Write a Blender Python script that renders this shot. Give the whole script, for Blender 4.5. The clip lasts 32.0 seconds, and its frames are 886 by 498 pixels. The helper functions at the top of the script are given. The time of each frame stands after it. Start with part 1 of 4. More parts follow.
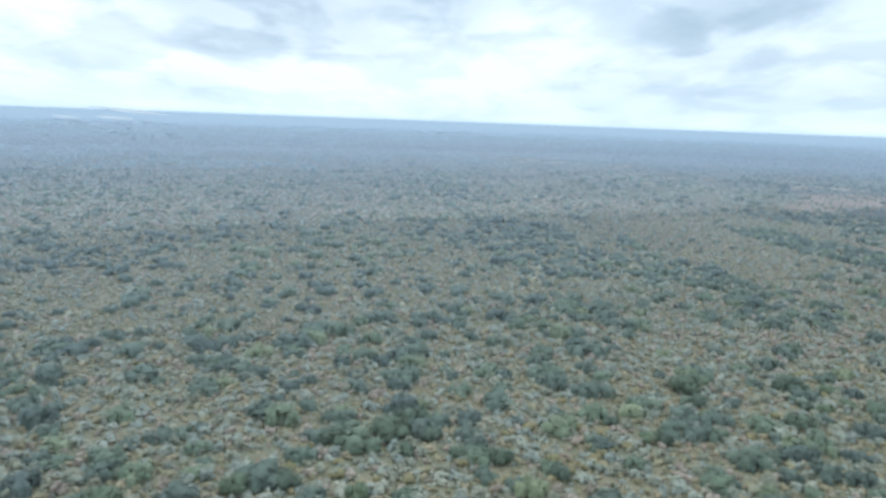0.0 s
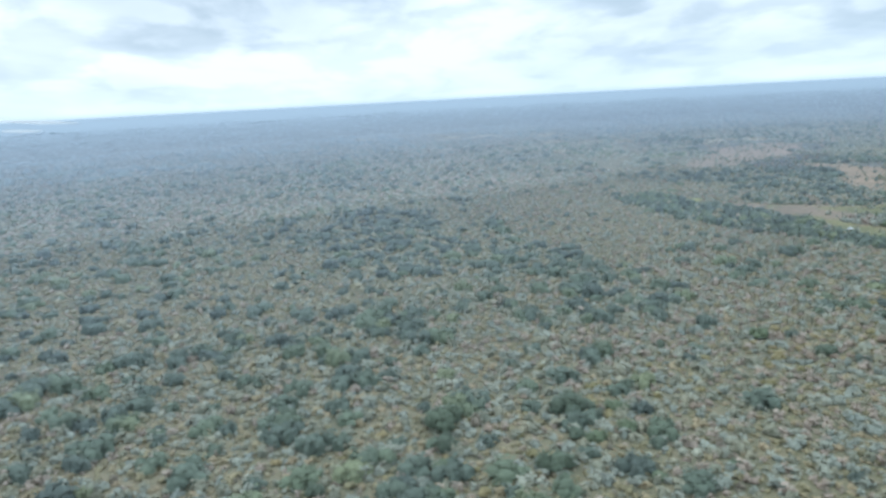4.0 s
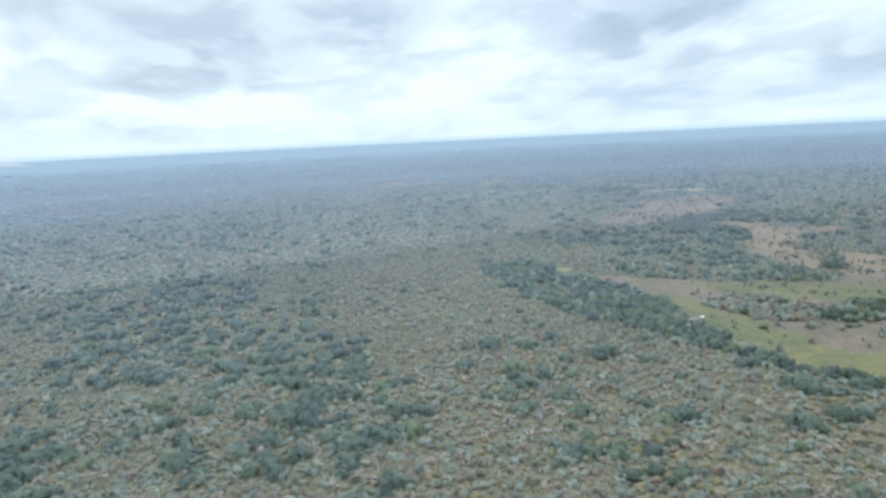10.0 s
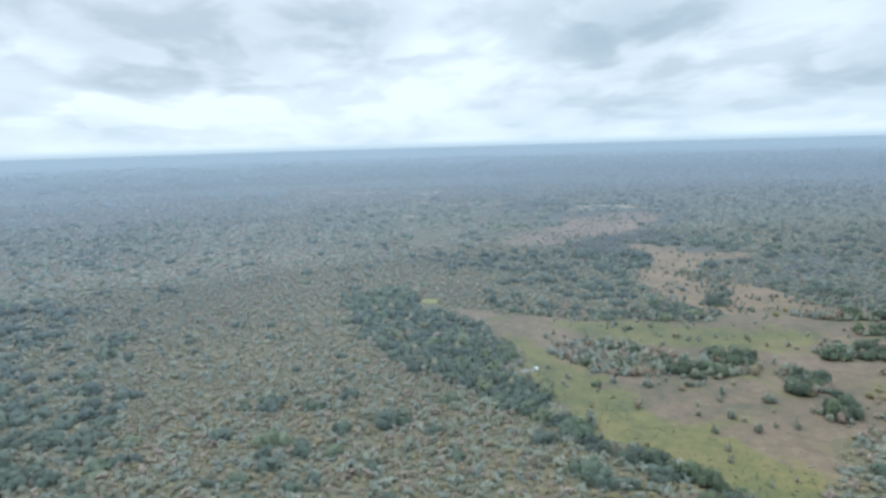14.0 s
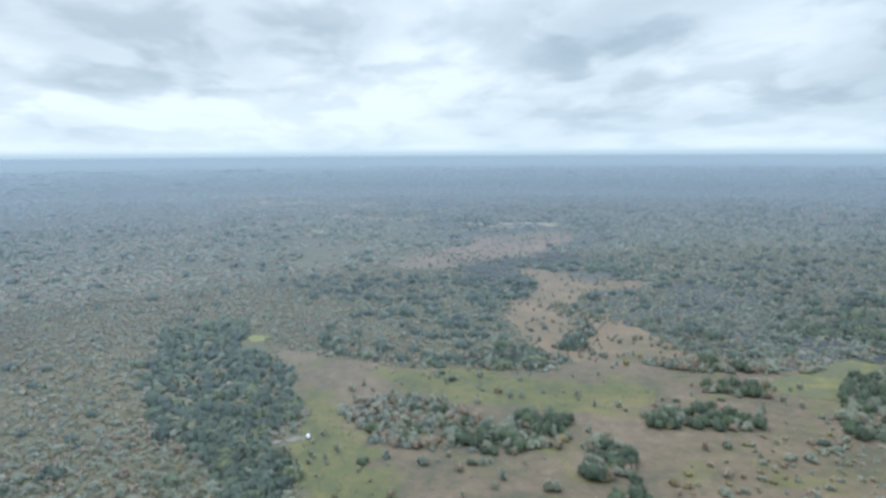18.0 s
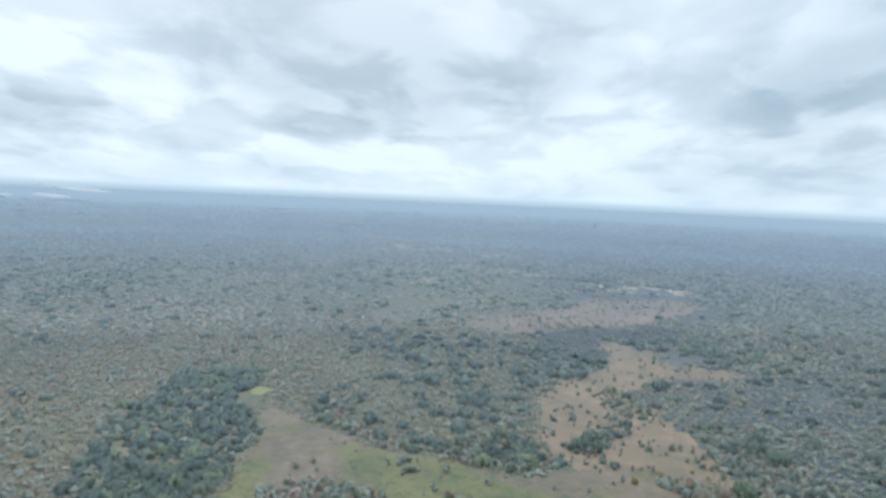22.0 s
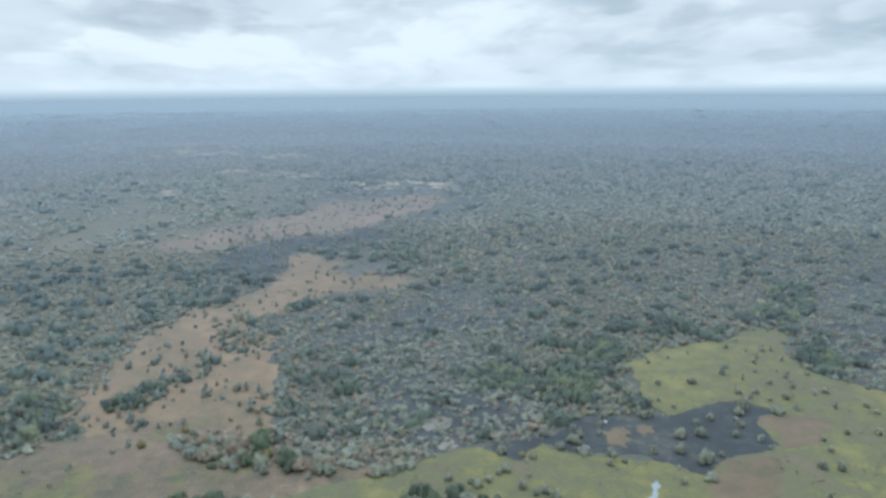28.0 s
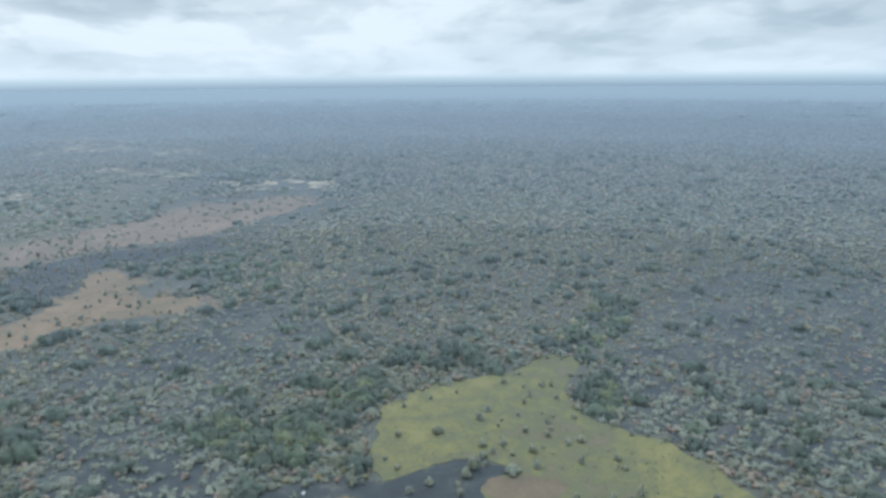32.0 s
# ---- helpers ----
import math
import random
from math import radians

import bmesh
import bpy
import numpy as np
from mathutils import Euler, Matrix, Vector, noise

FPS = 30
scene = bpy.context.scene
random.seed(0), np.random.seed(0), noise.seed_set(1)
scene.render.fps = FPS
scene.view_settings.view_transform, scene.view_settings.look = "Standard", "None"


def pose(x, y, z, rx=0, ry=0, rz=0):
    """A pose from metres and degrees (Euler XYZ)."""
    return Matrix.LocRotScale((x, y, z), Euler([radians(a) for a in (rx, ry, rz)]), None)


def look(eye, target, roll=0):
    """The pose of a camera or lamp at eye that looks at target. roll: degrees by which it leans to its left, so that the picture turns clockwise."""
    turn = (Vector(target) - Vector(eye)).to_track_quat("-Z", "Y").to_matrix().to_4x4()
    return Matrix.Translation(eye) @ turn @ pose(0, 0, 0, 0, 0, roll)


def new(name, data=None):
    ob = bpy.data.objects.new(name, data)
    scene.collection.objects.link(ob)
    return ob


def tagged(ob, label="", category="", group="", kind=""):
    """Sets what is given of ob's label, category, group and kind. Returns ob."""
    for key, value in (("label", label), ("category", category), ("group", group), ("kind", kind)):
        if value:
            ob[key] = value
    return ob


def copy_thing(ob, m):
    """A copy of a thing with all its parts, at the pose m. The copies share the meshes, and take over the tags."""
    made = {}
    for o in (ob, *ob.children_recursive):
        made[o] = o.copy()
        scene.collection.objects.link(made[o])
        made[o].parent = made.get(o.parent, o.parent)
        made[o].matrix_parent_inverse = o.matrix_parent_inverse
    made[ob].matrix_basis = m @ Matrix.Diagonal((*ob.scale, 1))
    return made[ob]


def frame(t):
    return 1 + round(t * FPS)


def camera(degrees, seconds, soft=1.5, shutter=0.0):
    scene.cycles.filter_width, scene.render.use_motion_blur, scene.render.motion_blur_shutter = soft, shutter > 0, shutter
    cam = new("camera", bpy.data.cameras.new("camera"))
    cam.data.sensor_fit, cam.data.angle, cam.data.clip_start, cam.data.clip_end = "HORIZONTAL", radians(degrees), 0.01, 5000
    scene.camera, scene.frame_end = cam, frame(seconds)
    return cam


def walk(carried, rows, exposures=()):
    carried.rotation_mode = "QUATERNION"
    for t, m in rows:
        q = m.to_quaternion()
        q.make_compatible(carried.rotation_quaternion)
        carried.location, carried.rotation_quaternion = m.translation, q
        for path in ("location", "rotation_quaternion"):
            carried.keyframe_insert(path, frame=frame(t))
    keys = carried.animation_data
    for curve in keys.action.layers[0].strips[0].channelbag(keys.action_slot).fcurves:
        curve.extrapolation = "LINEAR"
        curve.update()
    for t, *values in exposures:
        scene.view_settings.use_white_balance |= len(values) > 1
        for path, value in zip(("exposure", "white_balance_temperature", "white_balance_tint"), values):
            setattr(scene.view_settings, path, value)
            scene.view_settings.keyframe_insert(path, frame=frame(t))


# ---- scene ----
cam = camera(66.2, 32.0, soft=3.0)
# seconds, place in metres, Euler turn in degrees
PATH = [
    (0.0, -0.38, -1.87, 137.30, 79.206, -2.070, 0.026),
    (0.5, 14.67, 6.66, 137.72, 78.248, -1.516, 0.031),
    (1.0, 29.75, 15.17, 138.15, 76.886, -0.943, -0.432),
    (1.5, 44.86, 23.66, 138.61, 76.447, -0.294, -0.902),
    (2.0, 60.00, 32.13, 139.08, 76.114, 0.649, -1.532),
    (2.5, 75.17, 40.58, 139.58, 76.044, 1.774, -2.300),
    (3.0, 90.37, 49.00, 140.09, 77.008, 2.343, -3.084),
    (3.5, 105.61, 57.40, 140.63, 77.339, 2.786, -3.582),
    (4.0, 120.88, 65.78, 141.19, 77.412, 2.954, -4.157),
    (4.5, 136.18, 74.13, 141.76, 77.324, 3.329, -4.566),
    (6.5, 197.73, 107.27, 144.23, 77.574, 1.919, -3.924),
    (7.0, 213.21, 115.49, 144.89, 77.314, 1.966, -3.685),
    (7.5, 228.72, 123.67, 145.56, 76.720, 2.155, -3.583),
    (8.0, 244.27, 131.83, 146.25, 76.231, 2.270, -3.751),
    (8.5, 259.86, 139.96, 146.95, 78.167, 2.577, -3.996),
    (9.0, 275.49, 148.05, 147.67, 77.887, 2.776, -5.480),
    (9.5, 291.15, 156.12, 148.40, 79.184, 2.627, -5.360),
    (10.0, 306.85, 164.15, 149.14, 80.687, 2.743, -4.331),
    (10.5, 322.59, 172.14, 149.90, 83.720, 2.900, -4.136),
    (11.0, 338.37, 180.11, 150.67, 83.608, 2.457, -4.502),
    (11.5, 354.20, 188.04, 151.45, 83.150, 1.936, -4.738),
    (12.0, 370.06, 195.93, 152.24, 83.056, 1.490, -4.975),
    (12.5, 385.96, 203.79, 153.04, 83.022, 1.140, -5.083),
    (13.0, 401.90, 211.61, 153.85, 81.565, 0.231, -5.342),
    (13.5, 417.89, 219.40, 154.67, 81.195, -0.083, -5.582),
    (14.0, 433.92, 227.15, 155.50, 81.083, 1.643, -6.196),
    (14.5, 449.99, 234.85, 156.34, 81.150, 1.317, -6.446),
    (16.5, 514.72, 265.29, 159.78, 81.869, 1.245, -8.507),
    (17.0, 531.01, 272.79, 160.65, 81.540, 1.235, -8.843),
    (17.5, 547.35, 280.25, 161.54, 81.829, 0.956, -8.779),
    (18.0, 563.74, 287.67, 162.42, 81.709, 0.382, -8.509),
    (18.5, 580.17, 295.05, 163.31, 81.581, 0.139, -6.872),
    (19.0, 596.65, 302.38, 164.21, 77.883, -0.114, -6.985),
    (19.5, 613.18, 309.66, 165.11, 75.305, -0.142, -6.485),
    (20.0, 629.75, 316.90, 166.01, 74.798, -0.175, -6.229),
    (20.5, 646.38, 324.09, 166.92, 75.668, -0.008, -5.751),
    (21.0, 663.05, 331.24, 167.83, 79.369, -1.266, -1.274),
    (21.5, 679.77, 338.33, 168.74, 81.331, -0.732, 4.307),
    (22.0, 696.55, 345.38, 169.65, 85.518, -2.501, 6.647),
    (22.5, 713.37, 352.38, 170.56, 83.782, -0.879, 7.086),
    (23.0, 730.25, 359.33, 171.47, 83.256, -0.402, 6.575),
    (23.5, 747.17, 366.22, 172.38, 82.106, -0.686, 5.596),
    (24.0, 764.15, 373.07, 173.30, 82.360, -1.537, 4.882),
    (24.5, 781.18, 379.86, 174.21, 81.312, -2.336, 4.142),
    (26.5, 849.84, 406.50, 177.83, 82.576, -1.431, 1.896),
    (27.0, 867.14, 413.02, 178.73, 81.392, -1.689, 1.106),
    (27.5, 884.49, 419.49, 179.62, 78.687, 0.215, -3.687),
    (28.0, 901.90, 425.90, 180.51, 76.645, 0.460, -5.161),
    (28.5, 919.37, 432.25, 181.40, 75.363, 0.664, -6.146),
    (29.0, 936.89, 438.54, 182.28, 73.727, 0.704, -7.497),
    (29.5, 954.47, 444.78, 183.15, 72.733, 1.050, -8.502),
    (30.0, 972.11, 450.95, 184.02, 74.389, 1.101, -9.343),
    (30.5, 989.81, 457.07, 184.88, 73.886, 1.589, -9.767),
    (31.0, 1007.56, 463.12, 185.73, 73.037, 1.094, -9.855),
    (31.5, 1025.37, 469.11, 186.58, 73.799, 0.742, -9.561),
    (32.0, 1043.25, 475.04, 187.41, 75.691, 0.543, -8.906),
]
walk(cam, [(t, pose(x, y, z, rx, ry, rz)) for t, x, y, z, rx, ry, rz in PATH], [(0.0, 0.20, 5700, 10.0), (7.0, 0.20, 5700, 10.0), (13.0, 0.06, 5820, 10.0), (20.0, 0.0, 5820, 10.0), (28.0, -0.10, 5820, 10.0), (32.0, -0.12, 5820, 10.0)])

# ---- light: overcast day, broken cloud deck, soft sun ----
SUN_EL, SUN_AZ = 52.0, -18.0          # azimuth from +y towards +x


def make_world():
    world = bpy.data.worlds.new("overcast_sky")
    scene.world = world
    world.use_nodes = True
    nt = world.node_tree
    nd, ln = nt.nodes, nt.links
    nd.clear()

    def math_node(op, a, b=None, c=None):
        n = nd.new("ShaderNodeMath")
        n.operation = op
        for k, v in enumerate((a, b, c)):
            if v is None:
                continue
            if isinstance(v, (int, float)):
                n.inputs[k].default_value = v
            else:
                ln.new(v, n.inputs[k])
        return n.outputs[0]

    def smooth(v, lo, hi):
        n = nd.new("ShaderNodeMapRange")
        n.interpolation_type = "SMOOTHSTEP"
        ln.new(v, n.inputs[0])
        n.inputs[1].default_value, n.inputs[2].default_value = lo, hi
        return n.outputs[0]

    def mix(f, a, b):
        n = nd.new("ShaderNodeMix")
        n.data_type = "RGBA"
        if isinstance(f, (int, float)):
            n.inputs[0].default_value = f
        else:
            ln.new(f, n.inputs[0])
        for k, v in ((6, a), (7, b)):
            if isinstance(v, tuple):
                n.inputs[k].default_value = (*v, 1)
            else:
                ln.new(v, n.inputs[k])
        return n.outputs[2]

    co = nd.new("ShaderNodeTexCoord")
    sep = nd.new("ShaderNodeSeparateXYZ")
    ln.new(co.outputs["Generated"], sep.inputs[0])
    x, y, z = sep.outputs
    # a deck of heaped cloud with grey bases, drawn together towards the horizon
    low = math_node("ADD", math_node("MAXIMUM", z, 0.0), 0.20)
    deck = nd.new("ShaderNodeCombineXYZ")
    ln.new(math_node("DIVIDE", x, low), deck.inputs[0])
    ln.new(math_node("DIVIDE", y, low), deck.inputs[1])

    def cloud(scale, detail, rough, shift, dist=0.0):
        m = nd.new("ShaderNodeMapping")
        m.inputs["Location"].default_value = shift
        m.inputs["Scale"].default_value = (1.0, 0.75, 1.0)
        ln.new(deck.outputs[0], m.inputs[0])
        n = nd.new("ShaderNodeTexNoise")
        n.inputs["Scale"].default_value, n.inputs["Detail"].default_value = scale, detail
        n.inputs["Roughness"].default_value = rough
        n.inputs["Distortion"].default_value = dist
        ln.new(m.outputs[0], n.inputs[0])
        return n.outputs[0]

    big = smooth(cloud(1.0, 6, 0.48, (3.1, 1.7, 0.0), 0.25), 0.35, 0.62)
    puff = smooth(cloud(2.6, 6, 0.50, (1.4, 7.2, 0.6), 0.3), 0.38, 0.58)
    shade = math_node("ADD", math_node("MULTIPLY", big, 0.60), math_node("MULTIPLY", puff, 0.40))
    # thicker cloud towards the east
    shade = math_node("MULTIPLY", shade, math_node("SUBTRACT", 1.10, math_node("MULTIPLY", smooth(x, -0.25, 0.45), 0.2)))
    grey = mix(shade, (0.43, 0.535, 0.585), (0.96, 1.03, 1.03))
    # the pale band low over the land
    band = math_node("SUBTRACT", 1.0, smooth(z, -0.01, 0.10))
    sky_c = mix(math_node("MULTIPLY", band, 0.66), grey, (0.90, 1.02, 1.06))
    # thinner, brighter cloud round the hidden sun
    dot = nd.new("ShaderNodeVectorMath")
    dot.operation = "DOT_PRODUCT"
    ln.new(co.outputs["Generated"], dot.inputs[0])
    el, az = radians(SUN_EL), radians(SUN_AZ)
    dot.inputs[1].default_value = (math.cos(el) * math.sin(az), math.cos(el) * math.cos(az), math.sin(el))
    glow = smooth(dot.outputs["Value"], 0.62, 1.0)
    sky_c = mix(math_node("MULTIPLY", glow, 0.65), sky_c, (1.25, 1.22, 1.15))
    # an overcast sky is about three times as bright overhead as low down, and bluer there
    up = smooth(z, 0.24, 0.85)
    sky_c = mix(up, sky_c, (2.38, 2.92, 3.36))
    # below the horizon, past the ground sheet, the plain is painted haze, paling upwards
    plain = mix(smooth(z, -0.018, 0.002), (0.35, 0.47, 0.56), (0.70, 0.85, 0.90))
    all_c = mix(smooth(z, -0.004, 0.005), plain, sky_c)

    sky = nd.new("ShaderNodeTexSky")
    sky.sky_type = "NISHITA"
    sky.sun_disc = False
    sky.sun_elevation, sky.sun_rotation = el, az
    sky.air_density, sky.dust_density = 1.0, 2.0
    bg_sky, bg_cloud = nd.new("ShaderNodeBackground"), nd.new("ShaderNodeBackground")
    ln.new(sky.outputs[0], bg_sky.inputs[0])
    bg_sky.inputs[1].default_value = 0.08
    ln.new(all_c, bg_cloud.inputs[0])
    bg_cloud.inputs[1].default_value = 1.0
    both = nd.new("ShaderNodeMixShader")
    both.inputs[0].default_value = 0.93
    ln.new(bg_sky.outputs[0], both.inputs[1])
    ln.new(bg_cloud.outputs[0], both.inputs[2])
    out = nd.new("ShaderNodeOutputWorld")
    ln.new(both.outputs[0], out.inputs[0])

    sun = bpy.data.lights.new("sun", "SUN")
    sun.energy, sun.angle, sun.color = 1.5, radians(25), (1.0, 0.97, 0.92)
    ob = new("sun", sun)
    d = Vector((math.cos(el) * math.sin(az), math.cos(el) * math.cos(az), math.sin(el)))
    ob.matrix_world = look(d * 800, (0, 0, 0))


make_world()


# ---- materials ----
def new_mat(name):
    m = bpy.data.materials.new(name)
    m.use_nodes = True
    nt = m.node_tree
    bsdf = nt.nodes["Principled BSDF"]
    bsdf.inputs["Specular IOR Level"].default_value = 0.2
    return m, nt.nodes, nt.links, bsdf


def ramp(nd, stops):
    r = nd.new("ShaderNodeValToRGB")
    while len(r.color_ramp.elements) < len(stops):
        r.color_ramp.elements.new(0.5)
    for e, (p, c) in zip(r.color_ramp.elements, stops):
        e.position, e.color = p, (*c, 1)
    return r


def noise_node(nd, ln, scale, detail=4, rough=0.55, coords=None, dist=0.0):
    n = nd.new("ShaderNodeTexNoise")
    n.inputs["Scale"].default_value, n.inputs["Detail"].default_value = scale, detail
    n.inputs["Roughness"].default_value, n.inputs["Distortion"].default_value = rough, dist
    ln.new(coords, n.inputs["Vector"])
    return n.outputs[0]


def haze_blend(nd, ln, colour, k=1.02):
    """Paints distance haze into the growth and soil colours: duller, greyer, paler farther out."""
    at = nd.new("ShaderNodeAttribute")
    at.attribute_name = "haze"
    r = ramp(nd, [(p, tuple(k * v for v in c)) for p, c in HAZE_TONES])
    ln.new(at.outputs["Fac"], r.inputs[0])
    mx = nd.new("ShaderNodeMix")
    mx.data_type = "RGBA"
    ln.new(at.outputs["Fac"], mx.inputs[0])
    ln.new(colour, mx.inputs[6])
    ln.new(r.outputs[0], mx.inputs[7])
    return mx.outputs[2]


# painted haze colours, from near the flight out to the far rim
HAZE_TONES = ((0.0, (0.125, 0.138, 0.138)), (0.4, (0.130, 0.150, 0.164)), (0.7, (0.142, 0.164, 0.182)), (0.88, (0.158, 0.182, 0.200)), (0.97, (0.195, 0.224, 0.240)), (1.0, (0.240, 0.276, 0.292)))


def foliage(name, stops, grain=0.9, rough=0.85, vary=0.2):
    """Leaf or twig surface: colour from each plant's own tint, broken by grain."""
    m, nd, ln, bsdf = new_mat(name)
    at = nd.new("ShaderNodeAttribute")
    at.attribute_name = "tint"
    geo = nd.new("ShaderNodeNewGeometry")
    info = nd.new("ShaderNodeObjectInfo")
    add = nd.new("ShaderNodeMath")
    add.operation = "ADD"
    ln.new(at.outputs["Fac"], add.inputs[0])
    rnd = nd.new("ShaderNodeMath")
    rnd.operation = "MULTIPLY_ADD"
    ln.new(info.outputs["Random"], rnd.inputs[0])
    rnd.inputs[1].default_value, rnd.inputs[2].default_value = 0.5, -0.25
    ln.new(rnd.outputs[0], add.inputs[1])
    r = ramp(nd, stops)
    ln.new(add.outputs[0], r.inputs[0])
    n = noise_node(nd, ln, grain * 0.8, 4, 0.7, geo.outputs["Position"])
    isl = nd.new("ShaderNodeMath")
    isl.operation = "MULTIPLY_ADD"
    ln.new(geo.outputs["Random Per Island"], isl.inputs[0])
    isl.inputs[1].default_value, isl.inputs[2].default_value = vary, 0.52 - vary / 2
    val = nd.new("ShaderNodeMath")
    val.operation = "ADD"
    wide = nd.new("ShaderNodeMapRange")
    ln.new(n, wide.inputs[0])
    wide.inputs[1].default_value, wide.inputs[2].default_value = 0.25, 0.75
    wide.inputs[3].default_value, wide.inputs[4].default_value = 0.27, 0.73
    ln.new(wide.outputs[0], val.inputs[0])
    ln.new(isl.outputs[0], val.inputs[1])
    hsv = nd.new("ShaderNodeHueSaturation")
    ln.new(val.outputs[0], hsv.inputs["Value"])
    ln.new(r.outputs[0], hsv.inputs["Color"])
    # leaf colour takes on the painted distance haze
    ln.new(haze_blend(nd, ln, hsv.outputs[0]), bsdf.inputs["Base Color"])
    bsdf.inputs["Roughness"].default_value = rough
    # leafy relief
    leafy = noise_node(nd, ln, grain * 1.3, 5, 0.7, geo.outputs["Position"])
    bp = nd.new("ShaderNodeBump")
    bp.inputs["Strength"].default_value, bp.inputs["Distance"].default_value = 1.0, 0.9
    ln.new(leafy, bp.inputs["Height"])
    ln.new(bp.outputs[0], bsdf.inputs["Normal"])
    return m


def land(name, stops, big=0.012, mid=0.08, fine=0.7, rough=0.95, bump=0.5):
    """Open ground: three scales of cover, with relief of tufts and clods."""
    m, nd, ln, bsdf = new_mat(name)
    geo = nd.new("ShaderNodeNewGeometry")
    p = geo.outputs["Position"]
    a = noise_node(nd, ln, big, 5, 0.6, p, 0.6)
    b = noise_node(nd, ln, mid, 5, 0.65, p, 0.4)
    c = noise_node(nd, ln, fine, 4, 0.7, p)
    s = nd.new("ShaderNodeMath")
    s.operation = "MULTIPLY_ADD"
    ln.new(a, s.inputs[0])
    s.inputs[1].default_value = 0.9
    ln.new(b, s.inputs[2])
    s2 = nd.new("ShaderNodeMath")
    s2.operation = "MULTIPLY_ADD"
    ln.new(c, s2.inputs[0])
    s2.inputs[1].default_value = 0.5
    ln.new(s.outputs[0], s2.inputs[2])
    mr = nd.new("ShaderNodeMapRange")
    ln.new(s2.outputs[0], mr.inputs[0])
    mr.inputs[1].default_value, mr.inputs[2].default_value = 0.98, 1.42
    r = ramp(nd, stops)
    ln.new(mr.outputs[0], r.inputs[0])
    ln.new(haze_blend(nd, ln, r.outputs[0], 0.7), bsdf.inputs["Base Color"])
    bsdf.inputs["Roughness"].default_value = rough
    bp = nd.new("ShaderNodeBump")
    bp.inputs["Strength"].default_value, bp.inputs["Distance"].default_value = bump, 0.5
    ln.new(c, bp.inputs["Height"])
    ln.new(bp.outputs[0], bsdf.inputs["Normal"])
    return m


M_DARK = foliage("evergreen_leaves", [(0.0, (0.053, 0.062, 0.043)), (0.5, (0.071, 0.084, 0.051)), (0.8, (0.091, 0.106, 0.053)), (1.0, (0.136, 0.141, 0.064))])
M_SAGE = foliage("grey_green_leaves", [(0.0, (0.138, 0.144, 0.106)), (0.45, (0.172, 0.172, 0.120)), (1.0, (0.222, 0.208, 0.136))])
M_BARE = foliage("leafless_twigs", [(0.0, (0.188, 0.136, 0.090)), (0.5, (0.229, 0.171, 0.116)), (1.0, (0.291, 0.220, 0.153))])
M_YELLOW = foliage("yellow_green_leaves", [(0.0, (0.129, 0.115, 0.052)), (0.5, (0.178, 0.144, 0.064)), (1.0, (0.236, 0.171, 0.086))])
M_OLIVE = foliage("olive_leaves", [(0.0, (0.139, 0.132, 0.080)), (0.5, (0.182, 0.161, 0.094)), (1.0, (0.229, 0.192, 0.109))])
M_RUST = foliage("dry_rust_leaves", [(0.0, (0.119, 0.093, 0.059)), (0.5, (0.143, 0.110, 0.067)), (1.0, (0.167, 0.129, 0.079))])
M_TUFT = foliage("dry_grass_tufts", [(0.0, (0.126, 0.103, 0.063)), (0.5, (0.164, 0.129, 0.081)), (1.0, (0.211, 0.165, 0.105))])
M_REED = foliage("green_grass_tufts", [(0.0, (0.070, 0.074, 0.032)), (0.5, (0.102, 0.096, 0.038)), (1.0, (0.136, 0.116, 0.048))])
M_BARK = foliage("grey_bark", [(0.0, (0.13, 0.11, 0.09)), (0.5, (0.19, 0.165, 0.14)), (1.0, (0.26, 0.235, 0.205))], 3.0)

L_TAN = land("dry_grass", [(0.0, (0.086, 0.067, 0.035)), (0.35, (0.109, 0.075, 0.042)), (0.7, (0.126, 0.086, 0.049)), (1.0, (0.144, 0.102, 0.056))])
L_PINK = land("pinkish_dry_grass", [(0.0, (0.113, 0.087, 0.049)), (0.35, (0.151, 0.101, 0.060)), (0.7, (0.186, 0.121, 0.076)), (1.0, (0.229, 0.153, 0.103))])
L_ORANGE = land("ochre_grass", [(0.0, (0.108, 0.083, 0.043)), (0.4, (0.153, 0.101, 0.053)), (0.75, (0.184, 0.114, 0.060)), (1.0, (0.210, 0.138, 0.075))])
L_MARSH = land("yellow_marsh_grass", [(0.0, (0.118, 0.088, 0.050)), (0.22, (0.098, 0.084, 0.040)), (0.38, (0.092, 0.086, 0.036)), (0.6, (0.116, 0.102, 0.036)), (0.8, (0.138, 0.116, 0.035)), (1.0, (0.156, 0.130, 0.044))], 0.012, 0.07, 0.5)
L_BRIGHT = land("bright_yellow_grass", [(0.0, (0.150, 0.140, 0.046)), (0.5, (0.190, 0.172, 0.050)), (1.0, (0.230, 0.200, 0.062))])
L_BURNT = land("burnt_ground", [(0.0, (0.024, 0.024, 0.023)), (0.5, (0.031, 0.032, 0.029)), (0.85, (0.046, 0.045, 0.038)), (1.0, (0.072, 0.066, 0.050))], 0.02, 0.1)
L_ASH = land("scorched_floor", [(0.0, (0.026, 0.027, 0.026)), (0.4, (0.038, 0.039, 0.036)), (0.7, (0.059, 0.056, 0.047)), (1.0, (0.089, 0.080, 0.058))], 0.02, 0.09)
L_SAND = land("pale_sand", [(0.0, (0.129, 0.105, 0.078)), (0.5, (0.164, 0.140, 0.109)), (1.0, (0.211, 0.187, 0.152))], 0.02, 0.1)
